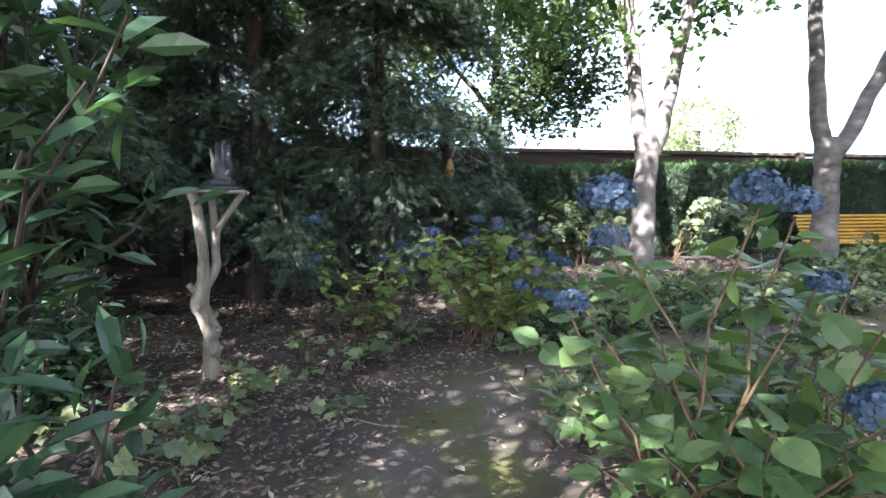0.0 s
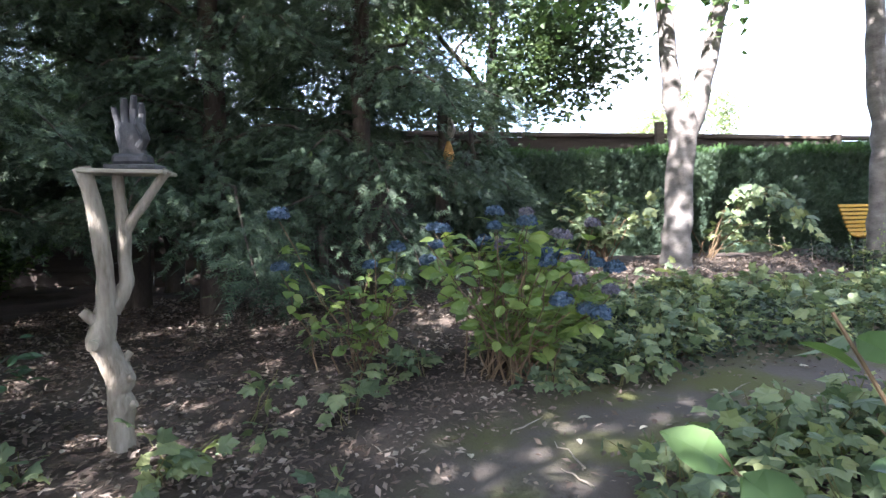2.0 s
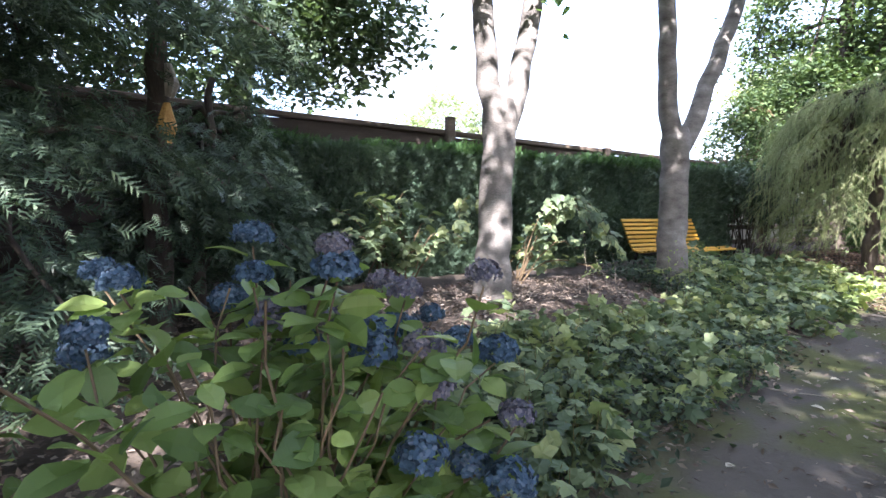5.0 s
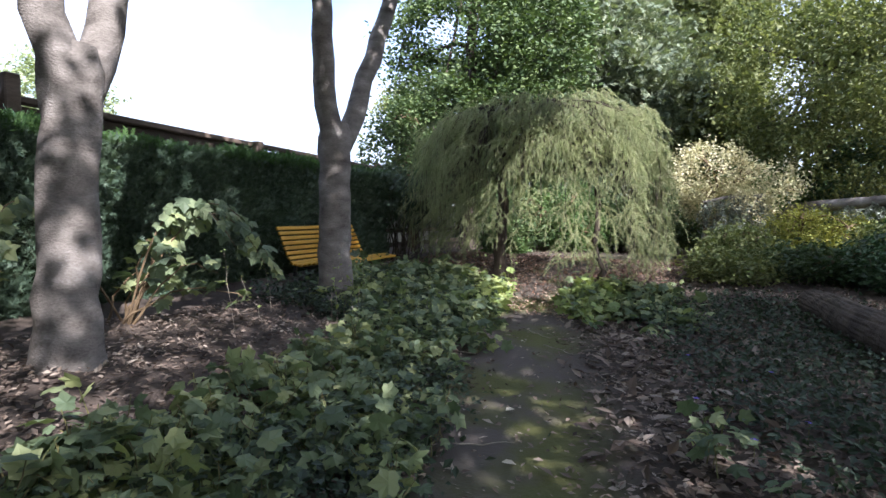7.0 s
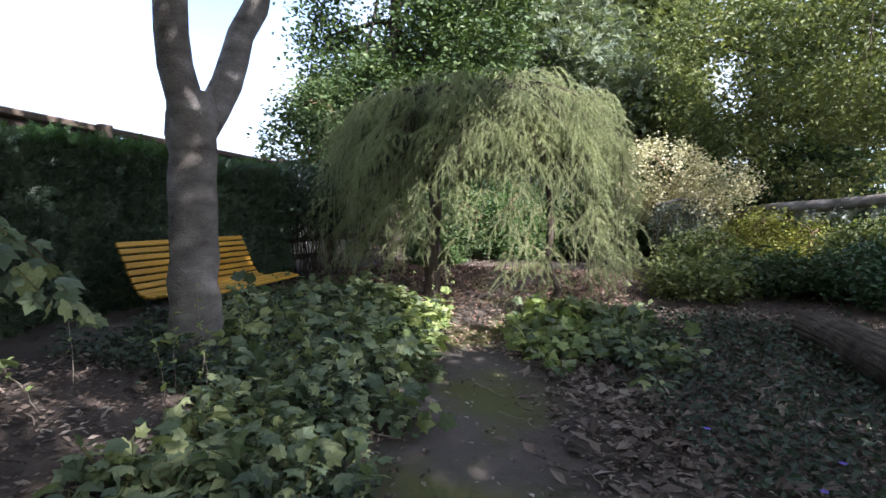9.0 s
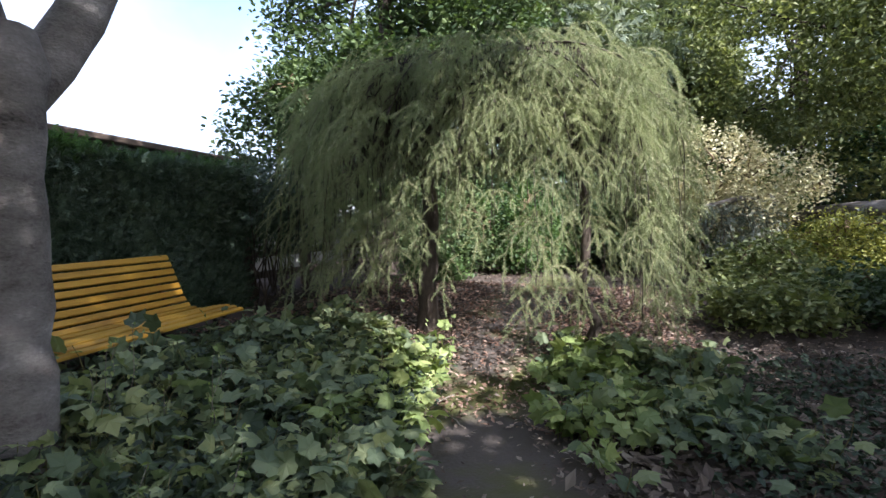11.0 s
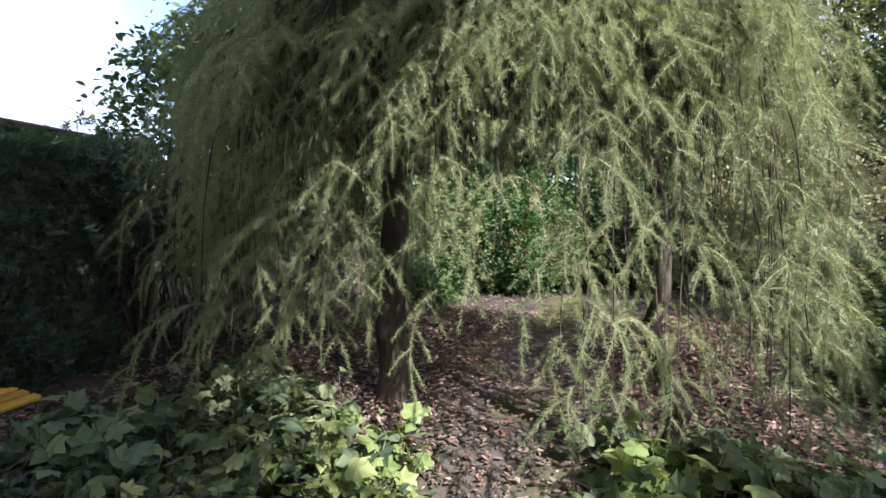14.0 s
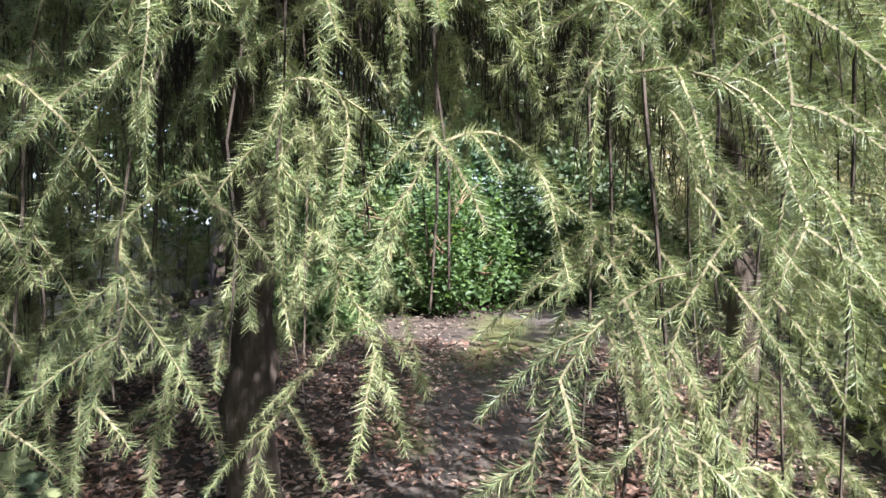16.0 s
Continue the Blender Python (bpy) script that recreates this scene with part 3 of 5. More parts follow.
def build_yew(name, x, y, boughs, seed, height=6.5, r=0.14, low=1.3, reach=2.2, label="", density=170):
    """A dark conifer: a trunk, long boughs and flat drooping sprays along them."""
    rng = np.random.default_rng(seed)
    z0 = float(gz(x, y)) - 0.05
    t = thing(name, (x, y, z0), label, "tree", "dark yews")
    part("trunk", tube(Geo(), bent((0, 0, 0), (0.2, 0.1, height), 14, 0, 0.03, rng), np.linspace(r, 0.03, 14), 12, rough=0.08, rng=rng), M_BARK_DARK, t, smooth=True)
    fol = Geo()
    for i in range(boughs):
        f = rng.random() ** 0.9
        z = low + f * (height - low - 0.3)
        a = rng.uniform(0, 2 * np.pi)
        ln = reach * (1.05 - 0.55 * f) * rng.uniform(0.6, 1.15)
        s = np.array([0.2 * z / height, 0.1 * z / height, z])
        e = s + np.array([np.cos(a) * ln, np.sin(a) * ln, -0.16 * ln + rng.normal() * 0.1])
        p = bent(s, e, 8, -0.2 * ln, 0.03, rng)
        part("bough", tube(Geo(), p, np.linspace(0.028, 0.006, 8), 5, cap=False, rng=rng), M_BARK_DARK, t, smooth=True)
        k = int(1.5 * density * ln)
        u = rng.random(k) ** 0.65
        q = np.stack([np.interp(u, np.linspace(0, 1, 8), p[:, j]) for j in range(3)], axis=1)
        side = unit(np.cross(e - s, [0, 0, 1]))
        off = rng.normal(size=k) * 0.34 * (0.35 + 0.65 * np.sin(np.pi * np.clip(u, 0.1, 0.95)))
        q = q + side * off[:, None] + np.array([0, 0, 1]) * (-0.35 * np.abs(off) + rng.normal(size=k) * 0.09)[:, None]
        d = unit(e - s) * 0.8 + side * np.sign(off)[:, None] * 0.6 + np.array([0, 0, -0.5]) + rng.normal(size=(k, 3)) * 0.4
        nn = np.array([0, 0, 1.0]) + rng.normal(size=(k, 3)) * 0.5
        scatter(fol, SPRIG, q, frames(d, nn), rng.uniform(0.07, 0.19, k))
    part("foliage", fol, M_YEW, t)


build_yew("yew_tree", -0.95, 7.4, 80, 31, 7.0, 0.13, 0.9, 1.8, "dark green yew with drooping boughs over the bed")
build_yew("yew_tree", -2.7, 7.6, 75, 32, 7.5, 0.16, 0.8, 2.3, "dark green yew behind the rustic stand")
build_yew("yew_tree", -4.9, 6.2, 60, 33, 6.5, 0.13, 0.9, 2.2, "dark green yew shading bare soil")
build_yew("yew_tree", 0.3, 8.8, 50, 34, 2.2, 0.08, 0.3, 1.25, "low spreading dark yew in front of the fence")
build_yew("yew_tree", -4.2, 9.8, 50, 35, 7.0, 0.14, 0.6, 2.2, "dark green yew against the fence")


build_yew("yew_tree", -3.9, 8.2, 70, 36, 8.0, 0.15, 1.2, 2.4, "tall dark yew behind the shaded soil")


# ---- weeping larch ----
def spray_shape(length, seed, step=0.0009, half=0.00072):
    """A drooping shoot with side shoots, thick with short needles; returns needles and the shoots' lines."""
    rng = np.random.default_rng(seed)
    u = np.linspace(0, 1, 9)
    axis = np.stack([0.46 * length * (1 - (1 - u) ** 2), 0.05 * np.sin(4 * u + seed), -0.86 * length * u ** 1.4 + 0.06 * np.sin(np.pi * u)], axis=1)
    lines = [axis]
    m = int(length / 0.1)
    for k in range(m):
        w = 0.08 + 0.78 * k / m + rng.uniform(0, 0.06)
        s = np.array([np.interp(w, u, axis[:, j]) for j in range(3)])
        ln = rng.uniform(0.1, 0.26) * (1.15 - 0.6 * w)
        d = np.array([0.5, (1 if k % 2 else -1) * rng.uniform(0.5, 1.0), -0.35 - 0.5 * rng.random()])
        d /= np.linalg.norm(d)
        v = np.linspace(0, 1, 5)[:, None]
        lines.append(s + d * ln * v + np.array([0, 0, -0.4 * ln]) * v ** 2)
    needles, n = [], 0
    for ln in lines:
        seg = np.linalg.norm(np.diff(ln, axis=0), axis=1)
        total = seg.sum()
        cum = np.concatenate([[0], np.cumsum(seg)]) / total
        cnt = int(total / step)
        w = rng.random(cnt) ** 0.9
        p = np.stack([np.interp(w, cum, ln[:, j]) for j in range(3)], axis=1)
        t = unit(np.stack([np.interp(np.clip(w + 0.05, 0, 1), cum, ln[:, j]) - np.interp(np.clip(w - 0.05, 0, 1), cum, ln[:, j]) for j in range(3)], axis=1))
        d = unit(unit(np.cross(t, rng.normal(size=(cnt, 3)))) + t * rng.uniform(0.45, 1.1, (cnt, 1)))
        sd = unit(np.cross(d, rng.normal(size=(cnt, 3)))) * half
        reach = rng.uniform(0.026, 0.042, (cnt, 1)) * (1.0 - 0.3 * w[:, None])
        needles.append(np.stack([p - sd, p + sd, p + d * reach], axis=1).reshape(-1, 3))
        n += cnt
    return np.concatenate(needles), np.arange(3 * n).reshape(-1, 3), lines


def build_larch():
    rng = np.random.default_rng(41)
    cx, cy, rx, ry = 10.05, 7.2, 1.3, 2.0
    o = np.array([cx, cy, float(gz(cx, cy)) - 0.05])
    t = thing("weeping_larch", o, "weeping larch with pale green needled curtains arching over the path", "tree")
    crown = np.array([-0.2, 0.2, 2.75])

    def dome(q):
        return 3.42 - 0.62 * q ** 3 - o[2]

    def rim(a, q):
        """A spot on the squarish outline of the crown, seen from above."""
        c, s = np.cos(a), np.sin(a)
        return np.array([rx * q * np.sign(c) * abs(c) ** 0.65, ry * q * np.sign(s) * abs(s) ** 0.65])

    turns = np.linspace(0, 2 * np.pi, 2001)
    round_it = np.array([rim(a, 1.0) for a in turns])
    along = np.concatenate([[0], np.cumsum(np.linalg.norm(np.diff(round_it, axis=0), axis=1))])

    def even(f):
        """The angle a share f of the way round the rim."""
        return float(np.interp((f % 1.0) * along[-1], along, turns))

    part("trunk", tube(Geo(), bent((-0.2, 0.6, -0.1), crown + (-0.18, 0.2, -0.1), 14, 0, 0.03, rng), np.linspace(0.12, 0.06, 14), 12, rough=0.1, rng=rng), M_BARK_DARK, t, smooth=True)
    part("trunk", tube(Geo(), bent((-0.75, -1.25, -0.25), (-0.7, -1.1, 2.3), 14, 0, 0.03, rng), np.linspace(0.055, 0.03, 14), 12, rough=0.1, rng=rng), M_BARK_DARK, t, smooth=True)
    near = [spray_shape(ln, k) for k, ln in enumerate((0.4, 0.55, 0.7, 0.5, 0.3, 0.62, 0.36))]
    far = [spray_shape(ln, 20 + k, 0.0024, 0.0014) for k, ln in enumerate((0.4, 0.55, 0.7, 0.5, 0.3))]
    gn, gt, gc = Geo(), Geo(), Geo()

    def spray(at, ang, longest, size=1.0):
        kit = [k for k in (near if at[0] < -0.15 else far) if -k[2][0][-1, 2] < longest] or [near[4]]
        tv, tf, lines = kit[int(rng.integers(len(kit)))]
        lean = rng.normal() * 0.2
        rot = np.array([[np.cos(ang), -np.sin(ang), 0], [np.sin(ang), np.cos(ang), 0], [0, 0, 1]]) @ np.array([[np.cos(lean), 0, np.sin(lean)], [0, 1, 0], [-np.sin(lean), 0, np.cos(lean)]]) * size
        gn.add(tv @ rot.T + at, tf)
        for ln in lines:
            tube(gt, ln @ rot.T + at, np.linspace(0.003, 0.0014, len(ln)), 3, cap=False, rng=rng)

    limbs = []
    for i in range(46):
        a = even(i / 46 + rng.normal() * 0.006)
        q = rng.uniform(0.82, 1.0)
        end = rim(a, q)
        e = np.array([*end, dome(q) - rng.uniform(0.05, 0.5)])
        m = crown * 0.4 + e * 0.6
        m[2] = dome(0.55) + rng.uniform(0.0, 0.2)
        u = np.linspace(0, 1, 16)[:, None]
        p = (1 - u) ** 2 * crown + 2 * u * (1 - u) * m + u ** 2 * e
        p[1:, :2] += np.cumsum(rng.normal(size=(15, 2)) * 0.014, axis=0)
        part("limb", tube(Geo(), p, np.linspace(0.022, 0.005, 16), 5, cap=False, rng=rng), M_BARK_DARK, t, smooth=True)
        limbs.append(p)
        # short sprays lie along the top of each limb
        for k in range(11):
            w = rng.uniform(0.25, 1.0)
            at = np.array([np.interp(w, u[:, 0], p[:, j]) for j in range(3)]) + rng.normal(size=3) * (0.07, 0.07, 0.03)
            spray(at, np.arctan2(end[1], end[0]) + rng.normal() * 0.7, 0.7)
    # long pendulous branches hang from the limbs in separate cascades
    for i in range(130):
        a = even(i / 130 + rng.normal() * 0.003)
        q = rng.uniform(0.9, 1.08) if i % 3 else rng.uniform(0.6, 0.85)
        foot = rim(a, q)
        y = cy + foot[1]
        west = foot[0] < 0
        low = rng.uniform(0.4, 0.75)
        if west and 6.5 < y < 7.0:
            low = rng.uniform(1.2, 1.75)
        elif west and y >= 7.0:
            low = rng.uniform(0.6, 1.15)
        elif not west and 6.0 < y < 8.0:
            low = rng.uniform(1.7, 2.1)
        top = dome(min(q, 1.0)) - rng.uniform(0.0, 0.35)
        head = np.array([*rim(a, q * 0.82), top])
        src = limbs[int(np.argmin([np.min(np.linalg.norm(p - head, axis=1)) for p in limbs]))]
        src = src[np.argmin(np.linalg.norm(src - head, axis=1))]
        end = np.array([*(foot + rng.normal(size=2) * 0.06), low + 0.25 - o[2]])
        k = np.linspace(0, 1, 12)[:, None]
        p = (1 - k) ** 2 * src + 2 * k * (1 - k) * np.array([foot[0], foot[1], max(head[2], src[2])]) + k ** 2 * end
        p[1:] += rng.normal(size=(11, 3)) * 0.012
        tube(gc, p, np.linspace(0.006, 0.0025, 12), 4, cap=False, rng=rng)
        out = np.arctan2(foot[1], foot[0])
        length = np.linalg.norm(np.diff(p, axis=0), axis=1).sum()
        n = max(3, int(length / 0.21))
        for j in range(n):
            w = 0.12 + 0.88 * (j + rng.random() * 0.7) / n
            at = np.array([np.interp(w, k[:, 0], p[:, c]) for c in range(3)])
            spray(at, out + (1 if j % 2 else -1) * rng.uniform(0.15, 1.3), min(0.75, max(0.3, at[2] + o[2] - low + 0.15)), rng.uniform(0.85, 1.15))
    for i in range(190):
        f, q = even(rng.random()), np.sqrt(rng.random())
        at = np.array([*rim(f, q), dome(q) + rng.normal() * 0.05 + 0.02])
        spray(at, np.arctan2(at[1], at[0]) + rng.normal() * 0.6, 0.6)
    tagged(part("twig_work", gt, M_LARCH_TWIG, t), kind="stuff")
    part("needle_foliage", gn, M_LARCH, t)
    # dead hanging twigs fill the inside of the dome
    for i in range(900):
        a, q = rng.uniform(0, 2 * np.pi), np.sqrt(rng.random()) * 0.8
        p = np.array([*rim(a, q), dome(q) - 0.08])
        drop = rng.uniform(0.6, 1.5) if abs(p[1] + 0.35) > 0.5 else rng.uniform(0.5, 1.25)
        ln = bent(p, p + np.array([rng.normal() * 0.08, rng.normal() * 0.08, -drop]), 7, 0, 0.025, rng)
        tube(gc, ln, np.linspace(0.007, 0.002, 7), 3, cap=False, rng=rng)
        for b in range(3):
            s = ln[int(rng.integers(1, 6))]
            tube(gc, bent(s, s + np.array([rng.normal() * 0.1, rng.normal() * 0.1, -rng.uniform(0.1, 0.35)]), 4, 0, 0.012, rng), np.linspace(0.003, 0.0015, 4), 3, cap=False, rng=rng)
    tagged(part("bare_twig_work", gc, M_BARK_DARK, t, "bare dark hanging twigs inside"), kind="stuff")


build_larch()

# ---- background trees and shrubs ----
make_tree("maple_tree", (1.2, 13.2), [(0, 0, 0), (0.1, 0, 3), (0.2, 0, 6)], [0.2, 0.15, 0.06],
          [((0.6, 12.4, 4.6), (2.4, 1.5, 1.9)), ((2.2, 12.0, 3.9), (1.3, 0.9, 0.75)), ((3.0, 12.0, 4.4), (1.2, 0.8, 0.7)), ((1.6, 11.4, 5.6), (2.0, 0.8, 1.2)), ((-2.0, 12.6, 4.6), (2.2, 1.5, 2.4)), ((-4.8, 12.4, 4.2), (2.4, 1.5, 2.6))], 900, 40, 0.2, DIAMOND, 0.15, M_CLOSING, M_BARK_DARK, "leafy green maple overhanging the fence", 51)
make_tree("ivy_clad_tree", (13.0, 9.8), [(0, 0, 0), (0.1, 0, 3), (-0.1, 0, 7)], [0.2, 0.16, 0.08],
          [((12.9, 10.0, 5.0), (1.5, 1.8, 2.4)), ((13.6, 8.6, 5.4), (1.7, 1.4, 1.9)), ((12.2, 9.8, 3.0), (1.0, 1.0, 1.6))], 430, 74, (0.27, 0.27, 0.12), OVAL, 0.115, M_IVY, M_BARK_DARK, "ivy-clad tree with glossy green leaves", 52)
make_tree("pine_tree", (19, 8.5), [(0, 0, 0), (0.2, 0, 5), (0, 0, 11)], [0.28, 0.2, 0.08],
          [((18.5, 8.5, 6.8), (2.8, 2.4, 2.4)), ((19, 6.5, 5.2), (2.6, 1.8, 2.0))], 300, 90, 0.32, SPRIG_FAR, 0.34, M_PINE, M_BARK_DARK, "grey-green pine with bare brown limbs", 53, limbs=14)
make_tree("tall_conifer", (19.5, 4.6), [(0, 0, 0), (0, 0, 6), (0, 0, 11)], [0.3, 0.2, 0.05],
          [((19.5, 4.6, 3.2), (1.6, 1.6, 2.8)), ((19.5, 4.6, 7.0), (1.2, 1.2, 3.2))], 260, 90, 0.3, SPRIG_FAR, 0.34, M_WILLOW, M_BARK_DARK, "tall yellow-green conifer behind the shrubs", 54, limbs=6)
# crown mass at (9.0, 1.2) is unseen, added to shade the ground below
make_tree("hanging_tree", (14.8, -0.9), [(0, 0, 0), (0, 0.2, 2.5), (0.2, 0.4, 5)], [0.2, 0.15, 0.06],
          [((14.3, 0.9, 4.8), (1.9, 1.8, 2.0)), ((15.0, 1.6, 3.2), (1.8, 1.4, 1.3)), ((11.4, 0.3, 5.2), (1.6, 1.3, 1.1)), ((16.0, 3.0, 4.8), (1.8, 1.6, 2.0)), ((9.0, 1.2, 5.0), (1.9, 1.5, 0.9)), ((15.6, 1.8, 6.2), (1.6, 2.2, 1.4))], 760, 52, (0.3, 0.3, 0.11), DIAMOND, 0.115, M_WILLOW, M_BARK_DARK, "olive-green tree with low hanging branches", 55, droop=0.5)
make_tree("variegated_shrub", (13.6, 4.6), [(0, 0, 0), (0, 0, 1.5)], [0.06, 0.03],
          [((13.6, 4.6, 2.35), (0.8, 0.8, 0.62)), ((13.8, 3.6, 2.1), (0.7, 0.75, 0.5)), ((13.7, 4.2, 1.75), (0.8, 1.0, 0.45))], 380, 34, 0.09, OVAL, 0.055, M_VARIEG, M_TWIG, "cream variegated rounded shrub behind the larch", 56, category="shrub")
make_tree("golden_shrub", (13.0, 3.0), [(0, 0, 0), (0, 0, 0.9)], [0.05, 0.03],
          [((13.0, 2.8, 1.25), (0.75, 0.8, 0.36)), ((12.9, 2.8, 0.85), (0.7, 0.75, 0.35))], 260, 40, 0.09, OVAL, 0.045, M_GOLD, M_TWIG, "low spreading golden-leaved garden shrub", 57, category="shrub")
for x, y, rx, rz, m, lab, s in ((10.6, 1.9, 0.8, 0.42, M_LAUREL, "dark low shrub behind the log", 59), (12.0, 1.7, 0.75, 0.45, M_WILLOW, "olive twiggy shrub beside the golden one", 57), (10.8, 4.2, 0.6, 0.24, M_WILLOW, "dark olive bush past the larch", 97), (11.3, 3.0, 0.75, 0.22, M_CLOSING, "dark spreading bush behind the log", 98), (11.9, 4.1, 0.5, 0.36, M_WILLOW, "thin olive shrub beside the larch", 58),
                                (13.6, 8.9, 0.9, 0.8, M_IVY, "leafy green shrub beyond the larch", 60), (14.2, 7.6, 0.8, 0.9, M_LIME, "sunlit green shrub beyond the larch", 61),
                                (12.4, 8.8, 0.35, 0.3, M_LIME, "small yellow-green shrub beyond the larch", 62), (15.4, 6.2, 1.1, 1.1, M_CLOSING, "dense green shrub closing the path", 63),
                                (15.6, 9.6, 1.2, 1.5, M_IVY, "tall green shrub beyond the larch", 64), (16.2, 8.0, 1.1, 1.7, M_LAUREL, "tall dark shrub beyond the larch", 65),
                                (-4.4, 3.2, 0.9, 0.9, M_LAUREL, "dark leafy shrub at the wood's edge", 66), (-3.3, 3.6, 0.7, 0.55, M_LAUREL, "low dark shrub beside the stand", 67),
                                (-5.5, 4.4, 1.2, 1.3, M_LAUREL, "dark tall shrub in the shade", 68), (16.5, 3.6, 1.4, 1.2, M_LIME, "green shrub behind the cedar", 69), (17, 1.2, 1.6, 1.5, M_LAUREL, "dark dense shrub behind the cedar", 70),
                                (-6.8, 7.2, 1.3, 1.6, M_LIME, "sunlit shrub behind the yews", 90), (-7.4, 9.4, 1.4, 1.6, M_LIME, "sunlit shrub by the fence", 92)):
    z = float(gz(x, y))
    make_tree("shrub", (x, y), [(0, 0, 0), (0.05, 0, rz * 0.9)], [0.04, 0.02], [((x, y, z + rz), (rx, rx, rz * 0.95)), ((x + 0.3, y - 0.2, z + rz * 0.6), (rx * 0.9, rx, rz * 0.55))],
              int(190 * rx * rx + 60), 34, 0.11, DIAMOND, 0.085 if rx < 1 else 0.11, m, M_TWIG, lab, s, limbs=5, category="shrub")
make_tree("ivy_bush", (11.1, 10.2), [(0, 0, 0), (0.05, 0.3, 2.6)], [0.07, 0.03], [((11.0, 10.6, 2.5), (0.8, 0.7, 1.1)), ((11.4, 10.4, 3.2), (0.7, 0.6, 0.7))], 190, 44, 0.13, OVAL, 0.085, M_IVY, M_TWIG, "dense ivy bush climbing the fence end", 95, category="shrub")
# tall trees that close the garden, then unseen ones added to shade the path
for x, y, h, m, s in ((-9, 11, 8, M_CLOSING, 161), (-9.5, 5, 8, M_LIME, 162), (-8, -1, 8, M_CLOSING, 163), (15, -5, 9, M_CLOSING, 166), (21, -1, 9, M_WILLOW, 167), (25, 5, 10, M_WILLOW, 172), (24, 10, 10, M_CLOSING, 168), (19, 13.5, 7, M_WILLOW, 169), (20.5, 1.6, 8, M_WILLOW, 180), (22, 7.0, 10, M_PINE, 181), (17.5, 11.0, 7, M_CLOSING, 182)):
    make_tree("broadleaf_tree", (x, y), [(0, 0, 0), (0.1, 0, h * 0.5), (0, 0.1, h * 0.9)], [0.2, 0.14, 0.05],
              [((x, y, h * 0.62), (2.8, 2.6, h * 0.36)), ((x, y + 0.4, h * 0.28), (2.6, 2.4, h * 0.26))], 230, 60, (0.34, 0.34, 0.16), DIAMOND, 0.17, m, M_BARK_DARK, "broad green tree closing the garden", s, group="closing trees")
# added out of view; each crown is placed for the shadow it casts
for x, y, blobs, s in ((-6.3, 2.3, [((-5.8, 3.0, 8.0), (2.4, 2.2, 1.6)), ((-2.9, 4.4, 8.6), (1.5, 1.5, 0.9))], 179), (-3.4, 0.6, [((-4.2, 0.9, 6.2), (2.0, 2.0, 2.0)), ((-0.55, 2.9, 7.3), (0.4, 0.45, 0.3)), ((-1.6, 2.5, 7.2), (0.8, 0.9, 0.5)), ((-0.4, 1.5, 7.2), (0.7, 0.55, 0.4)), ((-0.9, 5.4, 6.8), (1.5, 1.1, 0.8))], 173), (0.9, -1.8, [((0.0, -0.9, 6.4), (2.4, 2.2, 2.0))], 174),
                       (4.2, -1.4, [((3.9, -0.7, 5.2), (2.1, 2.1, 1.3)), ((5.0, 0.2, 5.2), (1.4, 1.1, 0.8))], 175), (3.6, 0.9, [((3.2, 3.45, 6.7), (1.9, 1.95, 1.4))], 176), (-3.2, -3.2, [((-3.0, -2.2, 6.0), (2.4, 2.2, 2.4))], 177), (6.4, -4.2, [((6.2, -3.6, 6.0), (2.0, 2.0, 2.4))], 178)):
    make_tree("shade_tree", (x, y), [(0, 0, 0), (0.1, 0, 3.6), (0, 0.3, 6)], [0.22, 0.16, 0.06], blobs, 380, 24, 0.3, DIAMOND, 0.19, M_LIME, M_BARK_DARK, "tall leafy tree shading the path", s, group="shade trees")
# distance haze is painted in: the leaf colour itself is paled
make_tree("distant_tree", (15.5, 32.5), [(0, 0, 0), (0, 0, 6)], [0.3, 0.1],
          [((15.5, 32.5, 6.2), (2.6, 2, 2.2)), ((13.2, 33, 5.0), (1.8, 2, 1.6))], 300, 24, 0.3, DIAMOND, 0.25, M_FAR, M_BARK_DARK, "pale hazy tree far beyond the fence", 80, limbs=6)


def build_thicket():
    """Leggy bare stems where the hedge ends."""
    rng = np.random.default_rng(81)
    t = thing("leggy_hedge_end", (9.9, 9.9, 0.4), "thin leggy hedge plants with bare dark stems", "hedge")
    for i in range(44):
        x, y = rng.uniform(-0.8, 1.0), rng.uniform(-0.4, 0.5)
        p = bent((x, y, -0.05), (x + rng.normal() * 0.15, y + rng.normal() * 0.12, rng.uniform(1.1, 1.7)), 7, 0, 0.03, rng)
        part("stem", tube(Geo(), p, np.linspace(0.014, 0.005, 7), 5, cap=False, rng=rng), M_BARK_DARK, t)
    g = Geo()
    c = np.stack([rng.uniform(-0.9, 1.1, 130), rng.uniform(-0.45, 0.55, 130), rng.uniform(0.9, 1.75, 130)], axis=1)
    clumps(g, SPRIG_FAR, c, 26, 0.12, 0.12, rng, 0.5)
    part("foliage", g, M_YEW, t)


build_thicket()


def build_far_wall():
    w = tagged(thing("garden_wall", (14.5, 12.2, 0.3)), "pale rendered garden wall beyond the thicket", "wall", kind="structure")
    part("wall_face", box(Geo(), (0, 0, 0.55), (6.5, 0.22, 1.3), bevel=0.01), M_PALE, w)
    part("coping", box(Geo(), (0, 0, 1.24), (6.6, 0.3, 0.07), bevel=0.01), M_BOARD, w, "stone coping")


build_far_wall()


